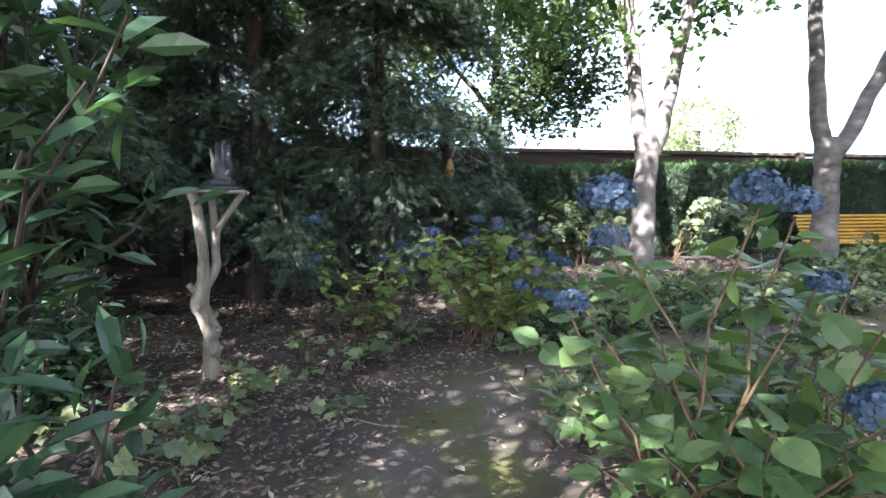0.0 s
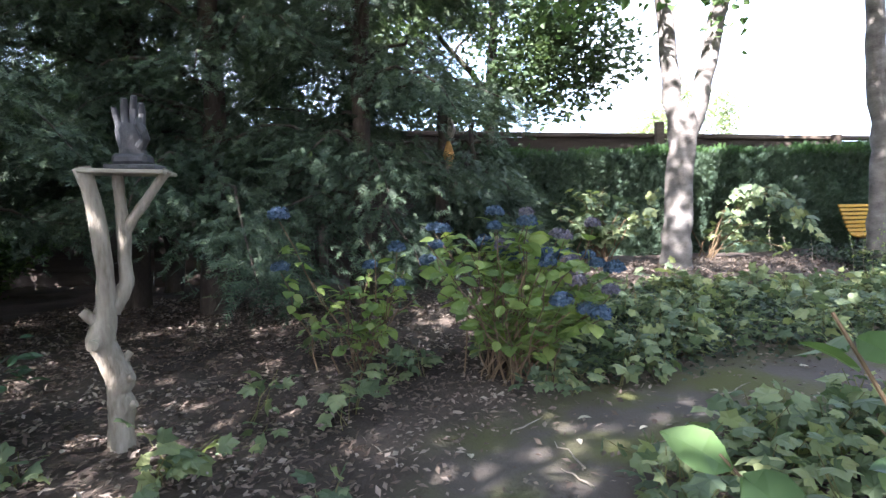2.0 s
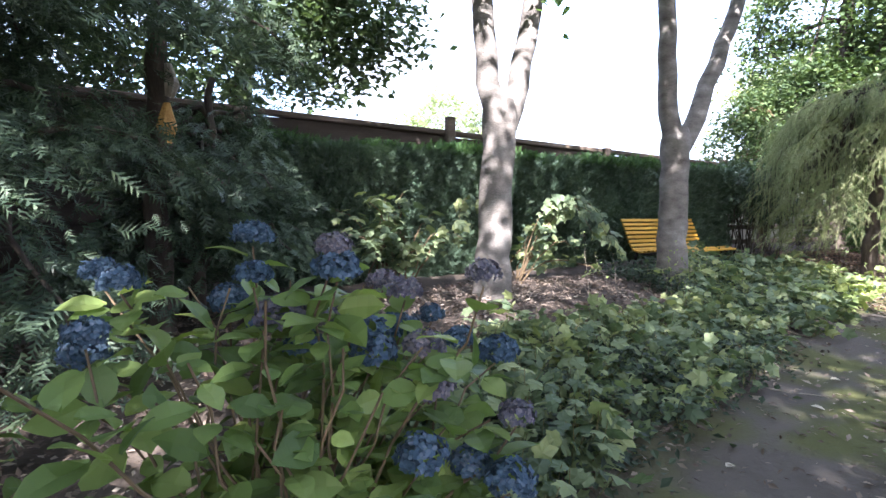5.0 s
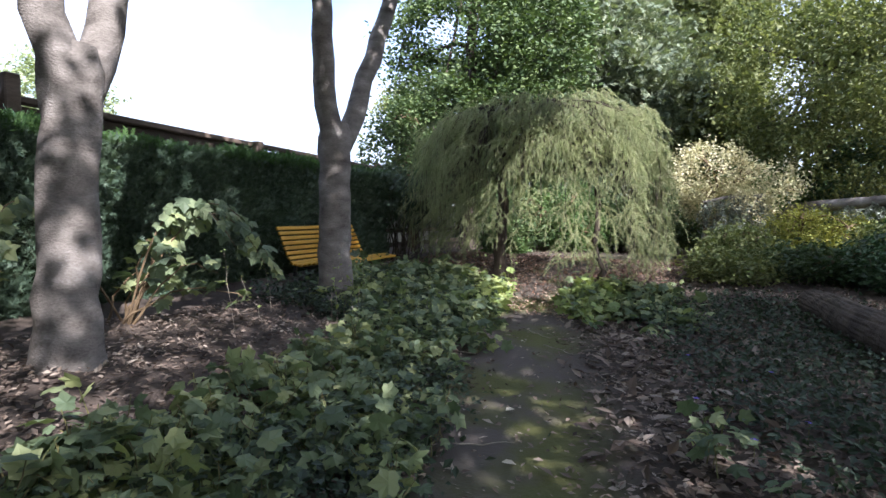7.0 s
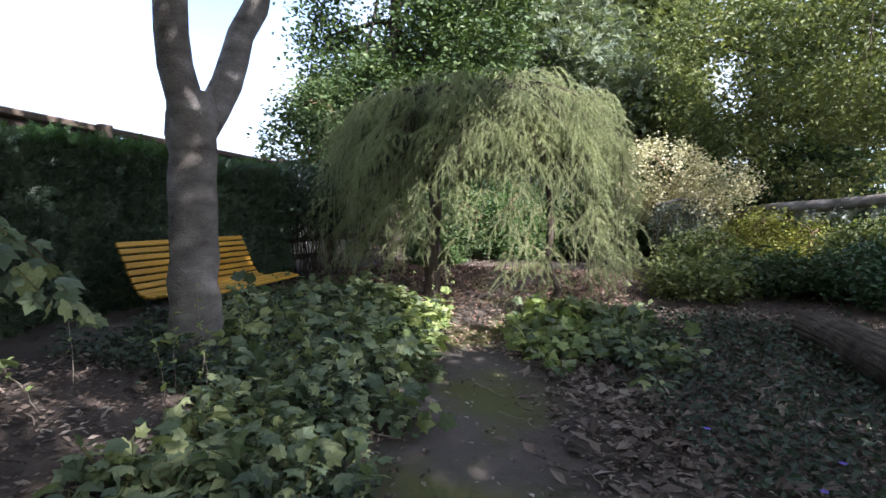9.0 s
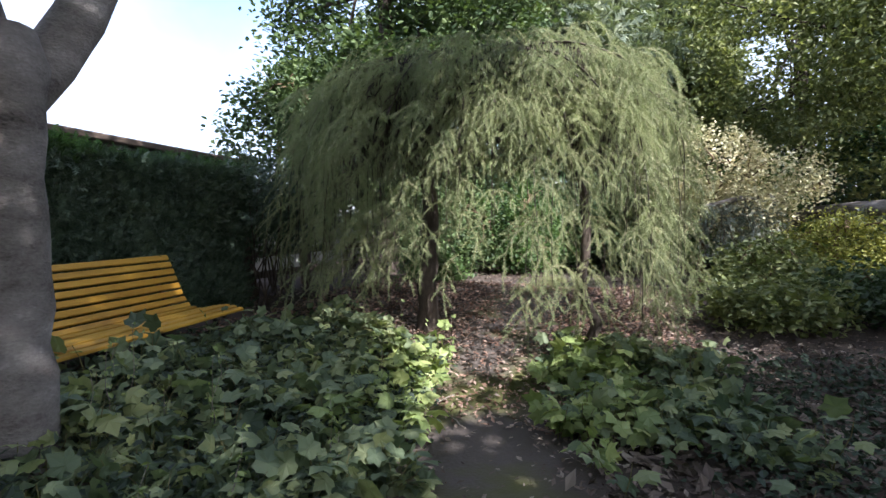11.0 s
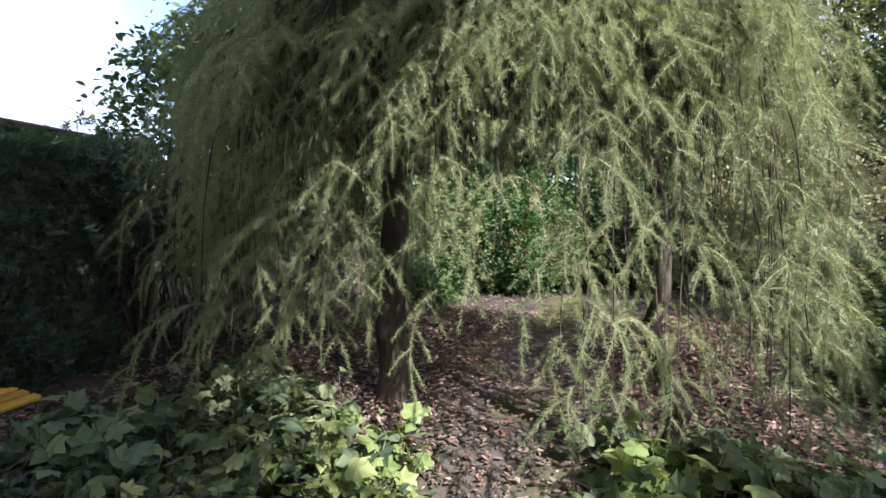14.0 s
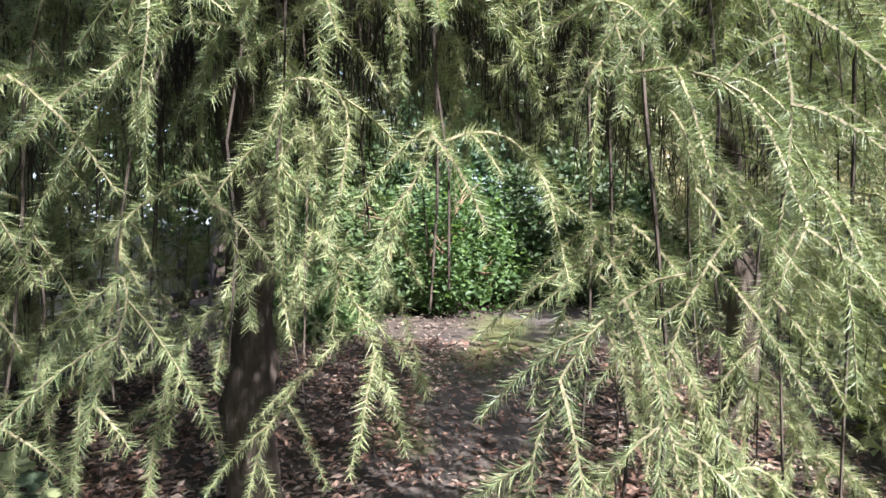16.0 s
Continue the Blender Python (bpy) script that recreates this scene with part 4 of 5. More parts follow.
def build_cedar():
    """A weeping blue cedar: a snaking limb with grey hanging curtains."""
    rng = np.random.default_rng(83)
    t = thing("weeping_blue_cedar", (15.2, 3.2, 0.35), "weeping blue cedar with grey hanging curtains", "tree")
    p = np.array([(0, 0, 0), (-0.1, 0.1, 0.9), (-0.9, 0.3, 1.55), (-1.7, 0.55, 1.5), (-2.1, 1.0, 1.5), (-2.2, 1.45, 1.4)])
    q = np.array([(-0.1, 0.1, 0.9), (-0.8, -0.2, 1.3), (-1.6, -0.6, 1.35), (-2.4, -1.2, 1.4), (-3.2, -1.9, 1.5), (-3.7, -2.4, 1.6)])
    part("trunk", tube(Geo(), p, [0.1, 0.09, 0.07, 0.06, 0.045, 0.02], 10, rough=0.08), M_BARK_GREY, t, smooth=True)
    part("limb", tube(Geo(), q, [0.1, 0.11, 0.11, 0.1, 0.09, 0.07], 10, rough=0.08), M_BARK_GREY, t, smooth=True)
    g, tw = Geo(), Geo()
    for line, n in ((p, 90), (q, 60)):
        u = rng.uniform(0.25, 1, n)
        s = np.stack([np.interp(u, np.linspace(0, 1, len(line)), line[:, j]) for j in range(3)], axis=1)
        for w in s:
            e = w + np.array([rng.normal() * 0.12, rng.normal() * 0.2, -rng.uniform(0.3, 0.95) * (1 if line is p else 0.35)])
            ln = bent(w, e, 6, 0, 0.02, rng)
            tube(tw, ln, 0.005, 3, cap=False, rng=rng)
            v = rng.random(34)
            c = np.stack([np.interp(v, np.linspace(0, 1, 6), ln[:, j]) for j in range(3)], axis=1)
            scatter(g, SPRIG_FAR, c, frames(rng.normal(size=(34, 3)) + (0, 0, -0.5), rng.normal(size=(34, 3))), rng.uniform(0.05, 0.1, 34))
    tagged(part("twig_work", tw, M_TWIG, t), kind="stuff")
    part("needle_foliage", g, M_BLUECEDAR, t)


build_cedar()


def build_log():
    """A thick fallen log with long bark furrows, its broken end hollow."""
    rng = np.random.default_rng(84)
    a, b = np.array([9.1, 3.3]), np.array([6.0, 2.65])
    za, zb = float(gz(*a)), float(gz(*b))
    t = thing("fallen_log", (*a, za), "thick dark fallen log with furrowed bark lying on soil", "log")
    n, sides = 40, 56
    u = np.linspace(0, 1, n)
    mid = np.stack([(b - a)[0] * u, (b - a)[1] * u + 0.03 * np.sin(5 * u), 0.13 + (zb - za + 0.08) * u + 0.015 * np.sin(9 * u)], axis=1)
    side = np.array([-(b - a)[1], (b - a)[0], 0]) / np.linalg.norm(b - a)
    ang = np.arange(sides) / sides * 2 * np.pi
    drift = 0.5 * np.sin(3 * u)[:, None]
    furrow = 0.045 * np.abs(np.sin(7 * ang[None] + drift + 1.3 * np.sin(2 * ang)[None])) + 0.035 * np.abs(np.sin(11 * ang[None] - 2 * drift)) + rng.normal(size=(n, sides)) * 0.02
    r = (0.175 + 0.07 * u)[:, None] * (0.94 + furrow)
    v = mid[:, None] + r[:, :, None] * (np.cos(ang)[None, :, None] * side + np.sin(ang)[None, :, None] * np.array([0, 0, 1.0]))
    i, j = np.meshgrid(np.arange(n - 1), np.arange(sides), indexing="ij")
    k = (j + 1) % sides
    part("bark", Geo().add(v.reshape(-1, 3), np.stack([i * sides + j, i * sides + k, (i + 1) * sides + k, (i + 1) * sides + j], axis=2).reshape(-1, 4)), M_BARK_DARK, t)
    for row, depth in ((0, 0.08), (n - 1, -0.02)):
        inner = mid[row] + (v[row] - mid[row]) * 0.72 + np.array([*((b - a) / np.linalg.norm(b - a) * depth), 0])
        g = Geo().add(np.concatenate([v[row], inner, [inner.mean(axis=0)]]), np.array([(q, (q + 1) % sides, sides + (q + 1) % sides, sides + q) for q in range(sides)]))
        g.add(np.concatenate([inner, [inner.mean(axis=0)]]), np.array([(q, (q + 1) % sides, sides) for q in range(sides)]))
        part("broken_end", g, M_BARK_DARK, t, "dark rotted broken end")


build_log()

# ---- bench ----
def build_bench():
    b = thing("slatted_bench", (7.14, 9.15, 0.42), "yellow-painted slatted wooden bench in front of the hedge", "bench", turn=7)
    prof = [(-0.42, 0.36), (-0.3, 0.385), (-0.16, 0.37), (-0.02, 0.34), (0.1, 0.36), (0.17, 0.45), (0.22, 0.56), (0.27, 0.68), (0.33, 0.80)]
    pp = np.array(prof)
    s = np.concatenate([[0], np.cumsum(np.linalg.norm(np.diff(pp, axis=0), axis=1))])
    cnt = 16
    for i in range(cnt):
        u = s[-1] * i / (cnt - 1)
        y, z = np.interp(u, s, pp[:, 0]), np.interp(u, s, pp[:, 1])
        y2, z2 = np.interp(min(u + 0.03, s[-1]), s, pp[:, 0]), np.interp(min(u + 0.03, s[-1]), s, pp[:, 1])
        y1, z1 = np.interp(max(u - 0.03, 0), s, pp[:, 0]), np.interp(max(u - 0.03, 0), s, pp[:, 1])
        rot = Euler((math.atan2(z2 - z1, y2 - y1), 0, 0)).to_matrix()
        part("slat", box(Geo(), (0, y, z), (1.9, 0.05, 0.026), rot, 0.006), M_YELLOW, b)
    for x in (-0.74, 0.74):
        g = Geo()
        tube(g, np.array([(x, q[0] + 0.01, q[1] - 0.035) for q in prof]), 0.02, 6)
        tube(g, bent((x, -0.3, 0.35), (x, -0.36, -0.12), 4), 0.022, 6)
        tube(g, bent((x, 0.16, 0.38), (x, 0.3, -0.12), 4), 0.022, 6)
        part("leg_frame", g, M_IRON, b, "dark iron leg frame")


build_bench()


# ---- rustic stand with a carved hand ----
def build_stand():
    """Crooked branch post: a straight limb up one edge of the board, a second limb with a brace to the other."""
    x0, y0 = -1.86, 4.18
    z0 = float(gz(x0, y0)) - 0.04
    t = thing("rustic_stand", (x0, y0, z0), "rustic stand of bleached crooked branches with a board top", "stand", turn=12)
    h = 1.495 - z0

    def limb(name, pts, radii, sides=14, label=""):
        p = np.array(pts, float) - (0, 0, z0)
        u = np.linspace(0, 1, 3 * len(p))
        p, r = np.stack([np.interp(u, np.linspace(0, 1, len(p)), p[:, k]) for k in range(3)], axis=1), np.interp(u, np.linspace(0, 1, len(radii)), radii)
        part(name, tube(Geo(), p, r, sides, rough=0.05), M_WEATHERED, t, label, smooth=True)

    limb("post", [(0.0, 0, z0), (0.0, 0, 0.16), (0.012, 0, 0.24), (-0.005, 0, 0.31), (0.015, 0, 0.37), (-0.02, 0, 0.47), (-0.06, 0, 0.56), (-0.07, -0.01, 0.6), (-0.05, 0, 0.68), (-0.04, 0, 0.77)],
         [0.07, 0.062, 0.07, 0.055, 0.074, 0.064, 0.066, 0.07, 0.06, 0.05])
    for foot, tip, r in (((-0.05, -0.01, 0.66), (-0.14, -0.03, 0.76), 0.036), ((0.0, -0.02, 0.36), (0.085, -0.04, 0.4), 0.034), ((0.01, -0.02, 0.22), (0.09, -0.03, 0.25), 0.028), ((-0.07, -0.03, 0.585), (-0.075, -0.1, 0.59), 0.04), ((0.0, 0.0, 0.45), (0.06, 0.02, 0.52), 0.026)):
        limb("snag", [foot, tip], [r, r * 0.7], 9, "short broken side stub")
    limb("branch", [(-0.045, 0, 0.68), (-0.035, 0, 0.78), (-0.026, -0.01, 0.98), (-0.05, -0.02, 1.26), (-0.07, -0.02, 1.38), (-0.1, -0.02, 1.5)], [0.05, 0.046, 0.041, 0.041, 0.038, 0.044])
    limb("branch", [(-0.02, 0.03, 0.74), (0.03, 0.04, 0.83), (0.058, 0.04, 0.9), (0.052, 0.04, 1.02), (0.058, 0.04, 1.18), (0.045, 0.05, 1.32), (0.038, 0.05, 1.475)], [0.04, 0.042, 0.036, 0.032, 0.036, 0.028, 0.026])
    limb("brace", [(0.06, 0.04, 1.16), (0.11, 0.03, 1.24), (0.165, 0.02, 1.31), (0.23, 0.0, 1.4), (0.3, -0.02, 1.485)], [0.03, 0.025, 0.027, 0.022, 0.022])
    part("board", box(Geo(), (0.1, 0.03, h - 0.016), (0.41, 0.25, 0.022), Euler((0, 0.02, -0.04)).to_matrix(), 0.005), M_BOARD, t)
    return 1.49


TOP = build_stand()


def build_hand():
    """An upright hand shape on a stepped plinth, in one plain mesh."""
    g = Geo()
    box(g, (0, 0, 0.014), (0.25, 0.17, 0.028), bevel=0.006)
    box(g, (-0.01, 0, 0.055), (0.175, 0.13, 0.06), bevel=0.018)

    def slab(pts, wide, deep):
        """A flattened round limb."""
        k = Geo()
        tube(k, [(p[0] * deep / wide, p[1], p[2]) for p in pts], [deep * p[3] for p in pts], 14)
        v = np.concatenate(k.v) * (wide / deep, 1, 1)
        g.add(v, [tuple(q) for a in k.f.values() for b in a for q in b])

    slab([(-0.01, 0, 0.07, 0.95), (-0.01, 0, 0.11, 0.86), (-0.015, 0, 0.16, 0.95), (-0.015, 0, 0.21, 1.0), (-0.01, 0, 0.245, 0.9)], 0.078, 0.042)
    for x, mid, tip, r in ((-0.07, (-0.088, 0.01, 0.29), (-0.092, -0.005, 0.33), 0.016), (-0.035, (-0.045, 0.012, 0.315), (-0.035, -0.01, 0.375), 0.019), (0.002, (0.0, 0.012, 0.325), (0.015, -0.012, 0.39), 0.019), (0.036, (0.042, 0.01, 0.3), (0.05, -0.02, 0.35), 0.018)):
        tube(g, [(x, 0, 0.2), (x * 0.6 + mid[0] * 0.4, 0.006, 0.25), mid, tip], [r * 1.1, r * 1.05, r * 1.1, r * 0.75], 10)
    tube(g, [(0.035, -0.02, 0.12), (0.07, -0.035, 0.165), (0.062, -0.045, 0.2)], [0.028, 0.023, 0.022], 10)
    tube(g, [(0.068, -0.045, 0.19), (0.045, -0.05, 0.235), (0.05, -0.05, 0.27)], [0.023, 0.02, 0.014], 10)
    ob = part("hand_sculpture", g, M_HAND, smooth=False)
    ob.matrix_world = pose(-1.73, 4.23, TOP, 0, 0, 6)
    tagged(ob, "dark patinated hand sculpture standing on a board", "sculpture")


build_hand()


def build_snag():
    """A dead stub of trunk with stripped ochre wood."""
    x, y = 0.04, 8.25
    z0 = float(gz(x, y)) - 0.05
    rng = np.random.default_rng(85)
    t = thing("dead_trunk", (x, y, z0), "dead broken trunk with stripped ochre wood patches", "trunk")
    part("trunk", tube(Geo(), bent((0, 0, 0), (0.02, 0, 2.5), 14, 0, 0.02, rng), np.linspace(0.1, 0.07, 14), 12, rough=0.12, rng=rng), M_BARK_DARK, t, smooth=True)
    for dx, z, h, r, m in ((0.07, 1.55, 0.3, 0.055, M_CARVED), (0.09, 1.9, 0.25, 0.045, M_WEATHERED), (0.1, 1.22, 0.25, 0.05, M_WEATHERED)):
        part("stripped_patch", tube(Geo(), [(dx, -0.05, z), (dx + 0.02, -0.07, z + h * 0.4), (dx, -0.05, z + h)], [r * 0.7, r * 1.35, r * 0.5], 9, rough=0.15, rng=rng), m, t, "bare ochre wood")


build_snag()


# ---- hydrangeas ----
PETAL = (np.array([(0, 0, 0), (0.42, 0.5, 0.06), (0.22, 0.95, 0.0), (-0.22, 0.95, 0.0), (-0.42, 0.5, 0.06)], float), np.array([(0, 1, 2), (0, 2, 3), (0, 3, 4)]))


def mophead(geo, centre, r, rng):
    """A ball of four-petalled florets."""
    n = 150
    d = unit(rng.normal(size=(n, 3)))
    d[:, 2] = np.abs(d[:, 2]) * 1.1 - 0.35
    d = unit(d)
    p = np.asarray(centre) + d * r * np.array([1, 1, 0.78]) * rng.uniform(0.72, 1.05, (n, 1))
    face = unit(d + rng.normal(size=(n, 3)) * 0.3)
    a = unit(np.cross(face, rng.normal(size=(n, 3))))
    b = np.cross(face, a)
    size = r * rng.uniform(0.17, 0.26, n)
    for k in range(4):
        c, s = math.cos(k * math.pi / 2), math.sin(k * math.pi / 2)
        scatter(geo, PETAL, p, frames(a * c + b * s + face * 0.25, face), size)


def hydrangea(x, y, heads, stems, reach, height, seed, label, faded=0.0, leaf=0.13, per=(8, 13), mat=M_HYD_LEAF):
    rng = np.random.default_rng(seed)
    z0 = float(gz(x, y)) - 0.03
    t = thing("hydrangea_bush", (x, y, z0), label, "shrub", "hydrangeas")
    lf = Geo()
    tips = [np.array(h[:3]) - (x, y, z0 + 0.04) for h in heads]
    for i in range(stems):
        a = rng.uniform(0, 2 * np.pi)
        k = rng.uniform(0.3, 1)
        tips.append(np.array([np.cos(a) * reach * k, np.sin(a) * reach * k, height * rng.uniform(0.35, 0.95)]))
    made = []
    for tip in tips:
        s = np.array([rng.normal() * 0.12, rng.normal() * 0.12, 0])
        p = bent(s, tip, 7, -0.04, 0.02, rng)
        made.append(part("stem", tube(Geo(), p, np.linspace(0.0065, 0.0035, 7), 5, cap=False, rng=rng), M_TWIG, t))
        n = int(rng.integers(*per))
        u = rng.uniform(0.3, 0.97, n)
        if len(made) <= len(heads):
            u = np.concatenate([u, rng.uniform(0.72, 0.96, 7)])
            n += 7
        q = np.stack([np.interp(u, np.linspace(0, 1, 7), p[:, j]) for j in range(3)], axis=1)
        d = rng.normal(size=(n, 3)) * (1, 1, 0.35) + (0, 0, 0.05)
        scatter(lf, BROAD, q + unit(d) * 0.025, frames(d, np.array([0, 0, 1.0]) + rng.normal(size=(n, 3)) * 0.45), leaf * rng.uniform(0.6, 1.3, n))
    part("foliage", lf, mat, t)
    for h, stem in zip(heads, made):
        g = Geo()
        mophead(g, np.array(h[:3]) - (x, y, z0), h[3], rng)
        old = rng.random() < faded
        part("flower_head", g, M_HYD_FADED if old else M_HYD_FLOWER, stem, "faded greyish-mauve mophead" if old else "blue mophead flower")


def heads_in(x0, x1, y0, y1, z0, z1, n, rng):
    return [(rng.uniform(x0, x1), rng.uniform(y0, y1), rng.uniform(z0, z1), rng.uniform(0.055, 0.078)) for _ in range(n)]


r_h = np.random.default_rng(5)
hydrangea(0.36, 5.1, [(0.88, 5.44, 0.88, 0.075), (1.14, 5.69, 0.86, 0.062), (1.19, 5.21, 0.80, 0.075), (1.11, 5.37, 0.82, 0.065), (0.68, 5.20, 0.86, 0.080), (0.88, 5.17, 0.72, 0.085), (0.64, 5.58, 0.95, 0.085), (0.40, 5.31, 0.98, 0.085)] + heads_in(-0.2, 1.1, 4.9, 5.7, 0.8, 1.28, 17, r_h) + heads_in(0.5, 1.05, 4.72, 4.95, 0.42, 0.75, 4, r_h), 32, 0.75, 1.15, 71, "hydrangea bush with blue and fading mophead flowers", 0.25, 0.12, mat=M_HYD_PALE)
hydrangea(-0.66, 5.25, [(-1.2, 5.0, 1.24, 0.07), (-1.2, 5.0, 0.88, 0.06), (-0.42, 5.3, 0.98, 0.065), (-0.62, 5.3, 0.85, 0.055), (-0.4, 5.1, 0.74, 0.045)], 15, 0.45, 1.1, 72, "thin hydrangea bush with a few blue flowers", 0.0, 0.095, mat=M_HYD_PALE)
hydrangea(1.05, 1.95, [(0.5, 1.62, 1.32, 0.085), (0.92, 1.55, 1.33, 0.078), (1.1, 1.66, 1.3, 0.065), (0.62, 1.98, 1.18, 0.07), (0.42, 1.75, 0.98, 0.055), (1.15, 1.35, 0.75, 0.09), (1.45, 2.0, 1.0, 0.07)], 40, 0.85, 1.15, 73, "tall hydrangea bush with large blue flowers beside the path", 0.0, 0.125, (9, 14))


# ---- laurel beside the start ----
def laurel(x, y, tips, seed, leaf=0.13, per=14, label="laurel with long glossy dark leaves beside the path"):
    rng = np.random.default_rng(seed)
    z0 = float(gz(x, y)) - 0.04
    t = thing("laurel_bush", (x, y, z0), label, "shrub", "laurels")
    lf = Geo()
    for tip in tips:
        p = bent((rng.normal() * 0.1, rng.normal() * 0.1, 0), np.array(tip) - (x, y, z0), 9, -0.1, 0.03, rng)
        part("stem", tube(Geo(), p, np.linspace(0.014, 0.004, 9), 6, cap=False, rng=rng), M_BARK_DARK, t)
        u = rng.uniform(0.3, 1.0, per) ** 0.6
        q = np.stack([np.interp(u, np.linspace(0, 1, 9), p[:, j]) for j in range(3)], axis=1) + rng.normal(size=(per, 3)) * 0.05
        d = rng.normal(size=(per, 3)) * (1, 1, 0.4) + unit(p[-1] - p[-3]) * 0.7
        scatter(lf, LONG, q, frames(d, np.array([0, 0, 1.0]) + rng.normal(size=(per, 3)) * 0.4), leaf * rng.uniform(0.7, 1.3, per))
    part("foliage", lf, M_LAUREL, t)


r_l = np.random.default_rng(6)
laurel(-2.2, 2.3, [(-1.75 + r_l.uniform(-0.8, 0.7), 1.75 + r_l.uniform(-0.7, 0.5), r_l.uniform(1.35, 2.3)) for _ in range(60)] + [(-0.72, 1.1, 1.55), (-0.66, 1.15, 1.7), (-0.78, 1.0, 1.4)], 74, 0.15, 26)
laurel(-1.1, 1.3, [(-0.98 + r_l.uniform(-0.25, 0.22), 1.3 + r_l.uniform(-0.2, 0.25), r_l.uniform(0.45, 0.88)) for _ in range(13)], 75, 0.17, 9, "young laurel shoots with broad glossy leaves")
laurel(-2.9, 3.9, [(-2.8 + r_l.uniform(-0.7, 0.5), 3.9 + r_l.uniform(-0.5, 0.6), r_l.uniform(0.35, 1.1)) for _ in range(40)], 76, 0.11, 12, "low dark laurel beside the rustic stand")


# ---- lobed-leaved bushes by the lime trees ----
def lobed_bush(x, y, tips, seed, label, canes=()):
    rng = np.random.default_rng(seed)
    z0 = float(gz(x, y)) - 0.04
    t = thing("currant_bush", (x, y, z0), label, "shrub", "lobed-leaved bushes")
    lf = Geo()
    for tip in tips:
        p = bent((rng.normal() * 0.12, rng.normal() * 0.1, 0), np.array(tip) - (x, y, z0), 9, -0.22, 0.02, rng)
        part("stem", tube(Geo(), p, np.linspace(0.011, 0.003, 9), 5, cap=False, rng=rng), M_TWIG, t)
        n = 12
        u = rng.uniform(0.35, 1.0, n)
        q = np.stack([np.interp(u, np.linspace(0, 1, 9), p[:, j]) for j in range(3)], axis=1) + rng.normal(size=(n, 3)) * 0.04
        d = rng.normal(size=(n, 3)) * (1, 1, 0.3) + (0, 0, -0.45)
        scatter(lf, MAPLE, q, frames(d, np.array([0, 0, 1.0]) + rng.normal(size=(n, 3)) * 0.4), 0.12 * rng.uniform(0.7, 1.3, n))
    for top, end in canes:
        k = np.linspace(0, 1, 14)[:, None]
        p = 2 * k * (1 - k) * (np.array(top) - (x, y, z0)) * 1.25 + k ** 2 * (np.array(end) - (x, y, z0))
        part("cane", tube(Geo(), p, np.linspace(0.009, 0.002, 14), 5, cap=False, rng=rng), M_TWIG, t, "long arching cane")
        n = 24
        u = np.sort(rng.uniform(0.3, 1.0, n))
        q = np.stack([np.interp(u, k[:, 0], p[:, j]) for j in range(3)], axis=1)
        d = rng.normal(size=(n, 3)) * (0.6, 0.6, 0.15) + (0.35, -0.25, -0.75)
        scatter(lf, MAPLE, q + rng.normal(size=(n, 3)) * 0.02, frames(d, np.array([-0.2, -0.7, 0.8]) + rng.normal(size=(n, 3)) * 0.35), 0.13 * rng.uniform(0.7, 1.3, n))
    part("foliage", lf, M_MAPLE, t)


r_b = np.random.default_rng(8)
lobed_bush(2.2, 8.6, [(2.2 + r_b.uniform(-0.7, 0.5), 8.5 + r_b.uniform(-0.5, 0.3), r_b.uniform(0.75, 1.6)) for _ in range(34)], 77, "leafy bush with lobed leaves behind the lime trunk")
lobed_bush(3.7, 8.55, [(3.7 + r_b.uniform(-0.5, 0.95), 8.4 + r_b.uniform(-0.45, 0.35), r_b.uniform(0.6, 1.2)) for _ in range(7)], 78, "arching bush with sunlit lobed leaves",
           [((4.2, 8.5, 1.95), (5.1, 8.35, 0.85)), ((4.1, 8.35, 1.75), (4.8, 8.2, 0.95)), ((4.3, 8.6, 2.0), (5.3, 8.5, 0.75)), ((3.9, 8.4, 1.8), (4.4, 8.1, 1.1)), ((3.0, 8.4, 1.7), (2.7, 8.2, 1.2))])


# ---- maple seedlings along the path ----
def seedling_geo(rng, stem, leaf, at=(0, 0, 0), lush=1.0, broad=1.0):
    h = rng.uniform(0.12, 0.34) * lush
    for s in range(int(rng.integers(2, 4))):
        tip = np.array([rng.normal() * 0.1, rng.normal() * 0.1, h * rng.uniform(0.7, 1.1)])
        p = bent((rng.normal() * 0.03, rng.normal() * 0.03, 0), tip, 5, 0, 0.008, rng) + np.asarray(at)
        tube(stem, p, np.linspace(0.004, 0.002, 5), 4, cap=False, rng=rng)
        n = int(rng.integers(5, 10))
        u = rng.uniform(0.35, 1, n)
        q = np.stack([np.interp(u, np.linspace(0, 1, 5), p[:, j]) for j in range(3)], axis=1)
        d = rng.normal(size=(n, 3)) * (1, 1, 0.3) + (0, 0, -0.12)
        off = unit(d) * rng.uniform(0.03, 0.1, (n, 1))
        scatter(leaf, MAPLE, q + off, frames(d, np.array([0, 0, 1.0]) + rng.normal(size=(n, 3)) * 0.65), broad * rng.uniform(0.045, 0.13, n))


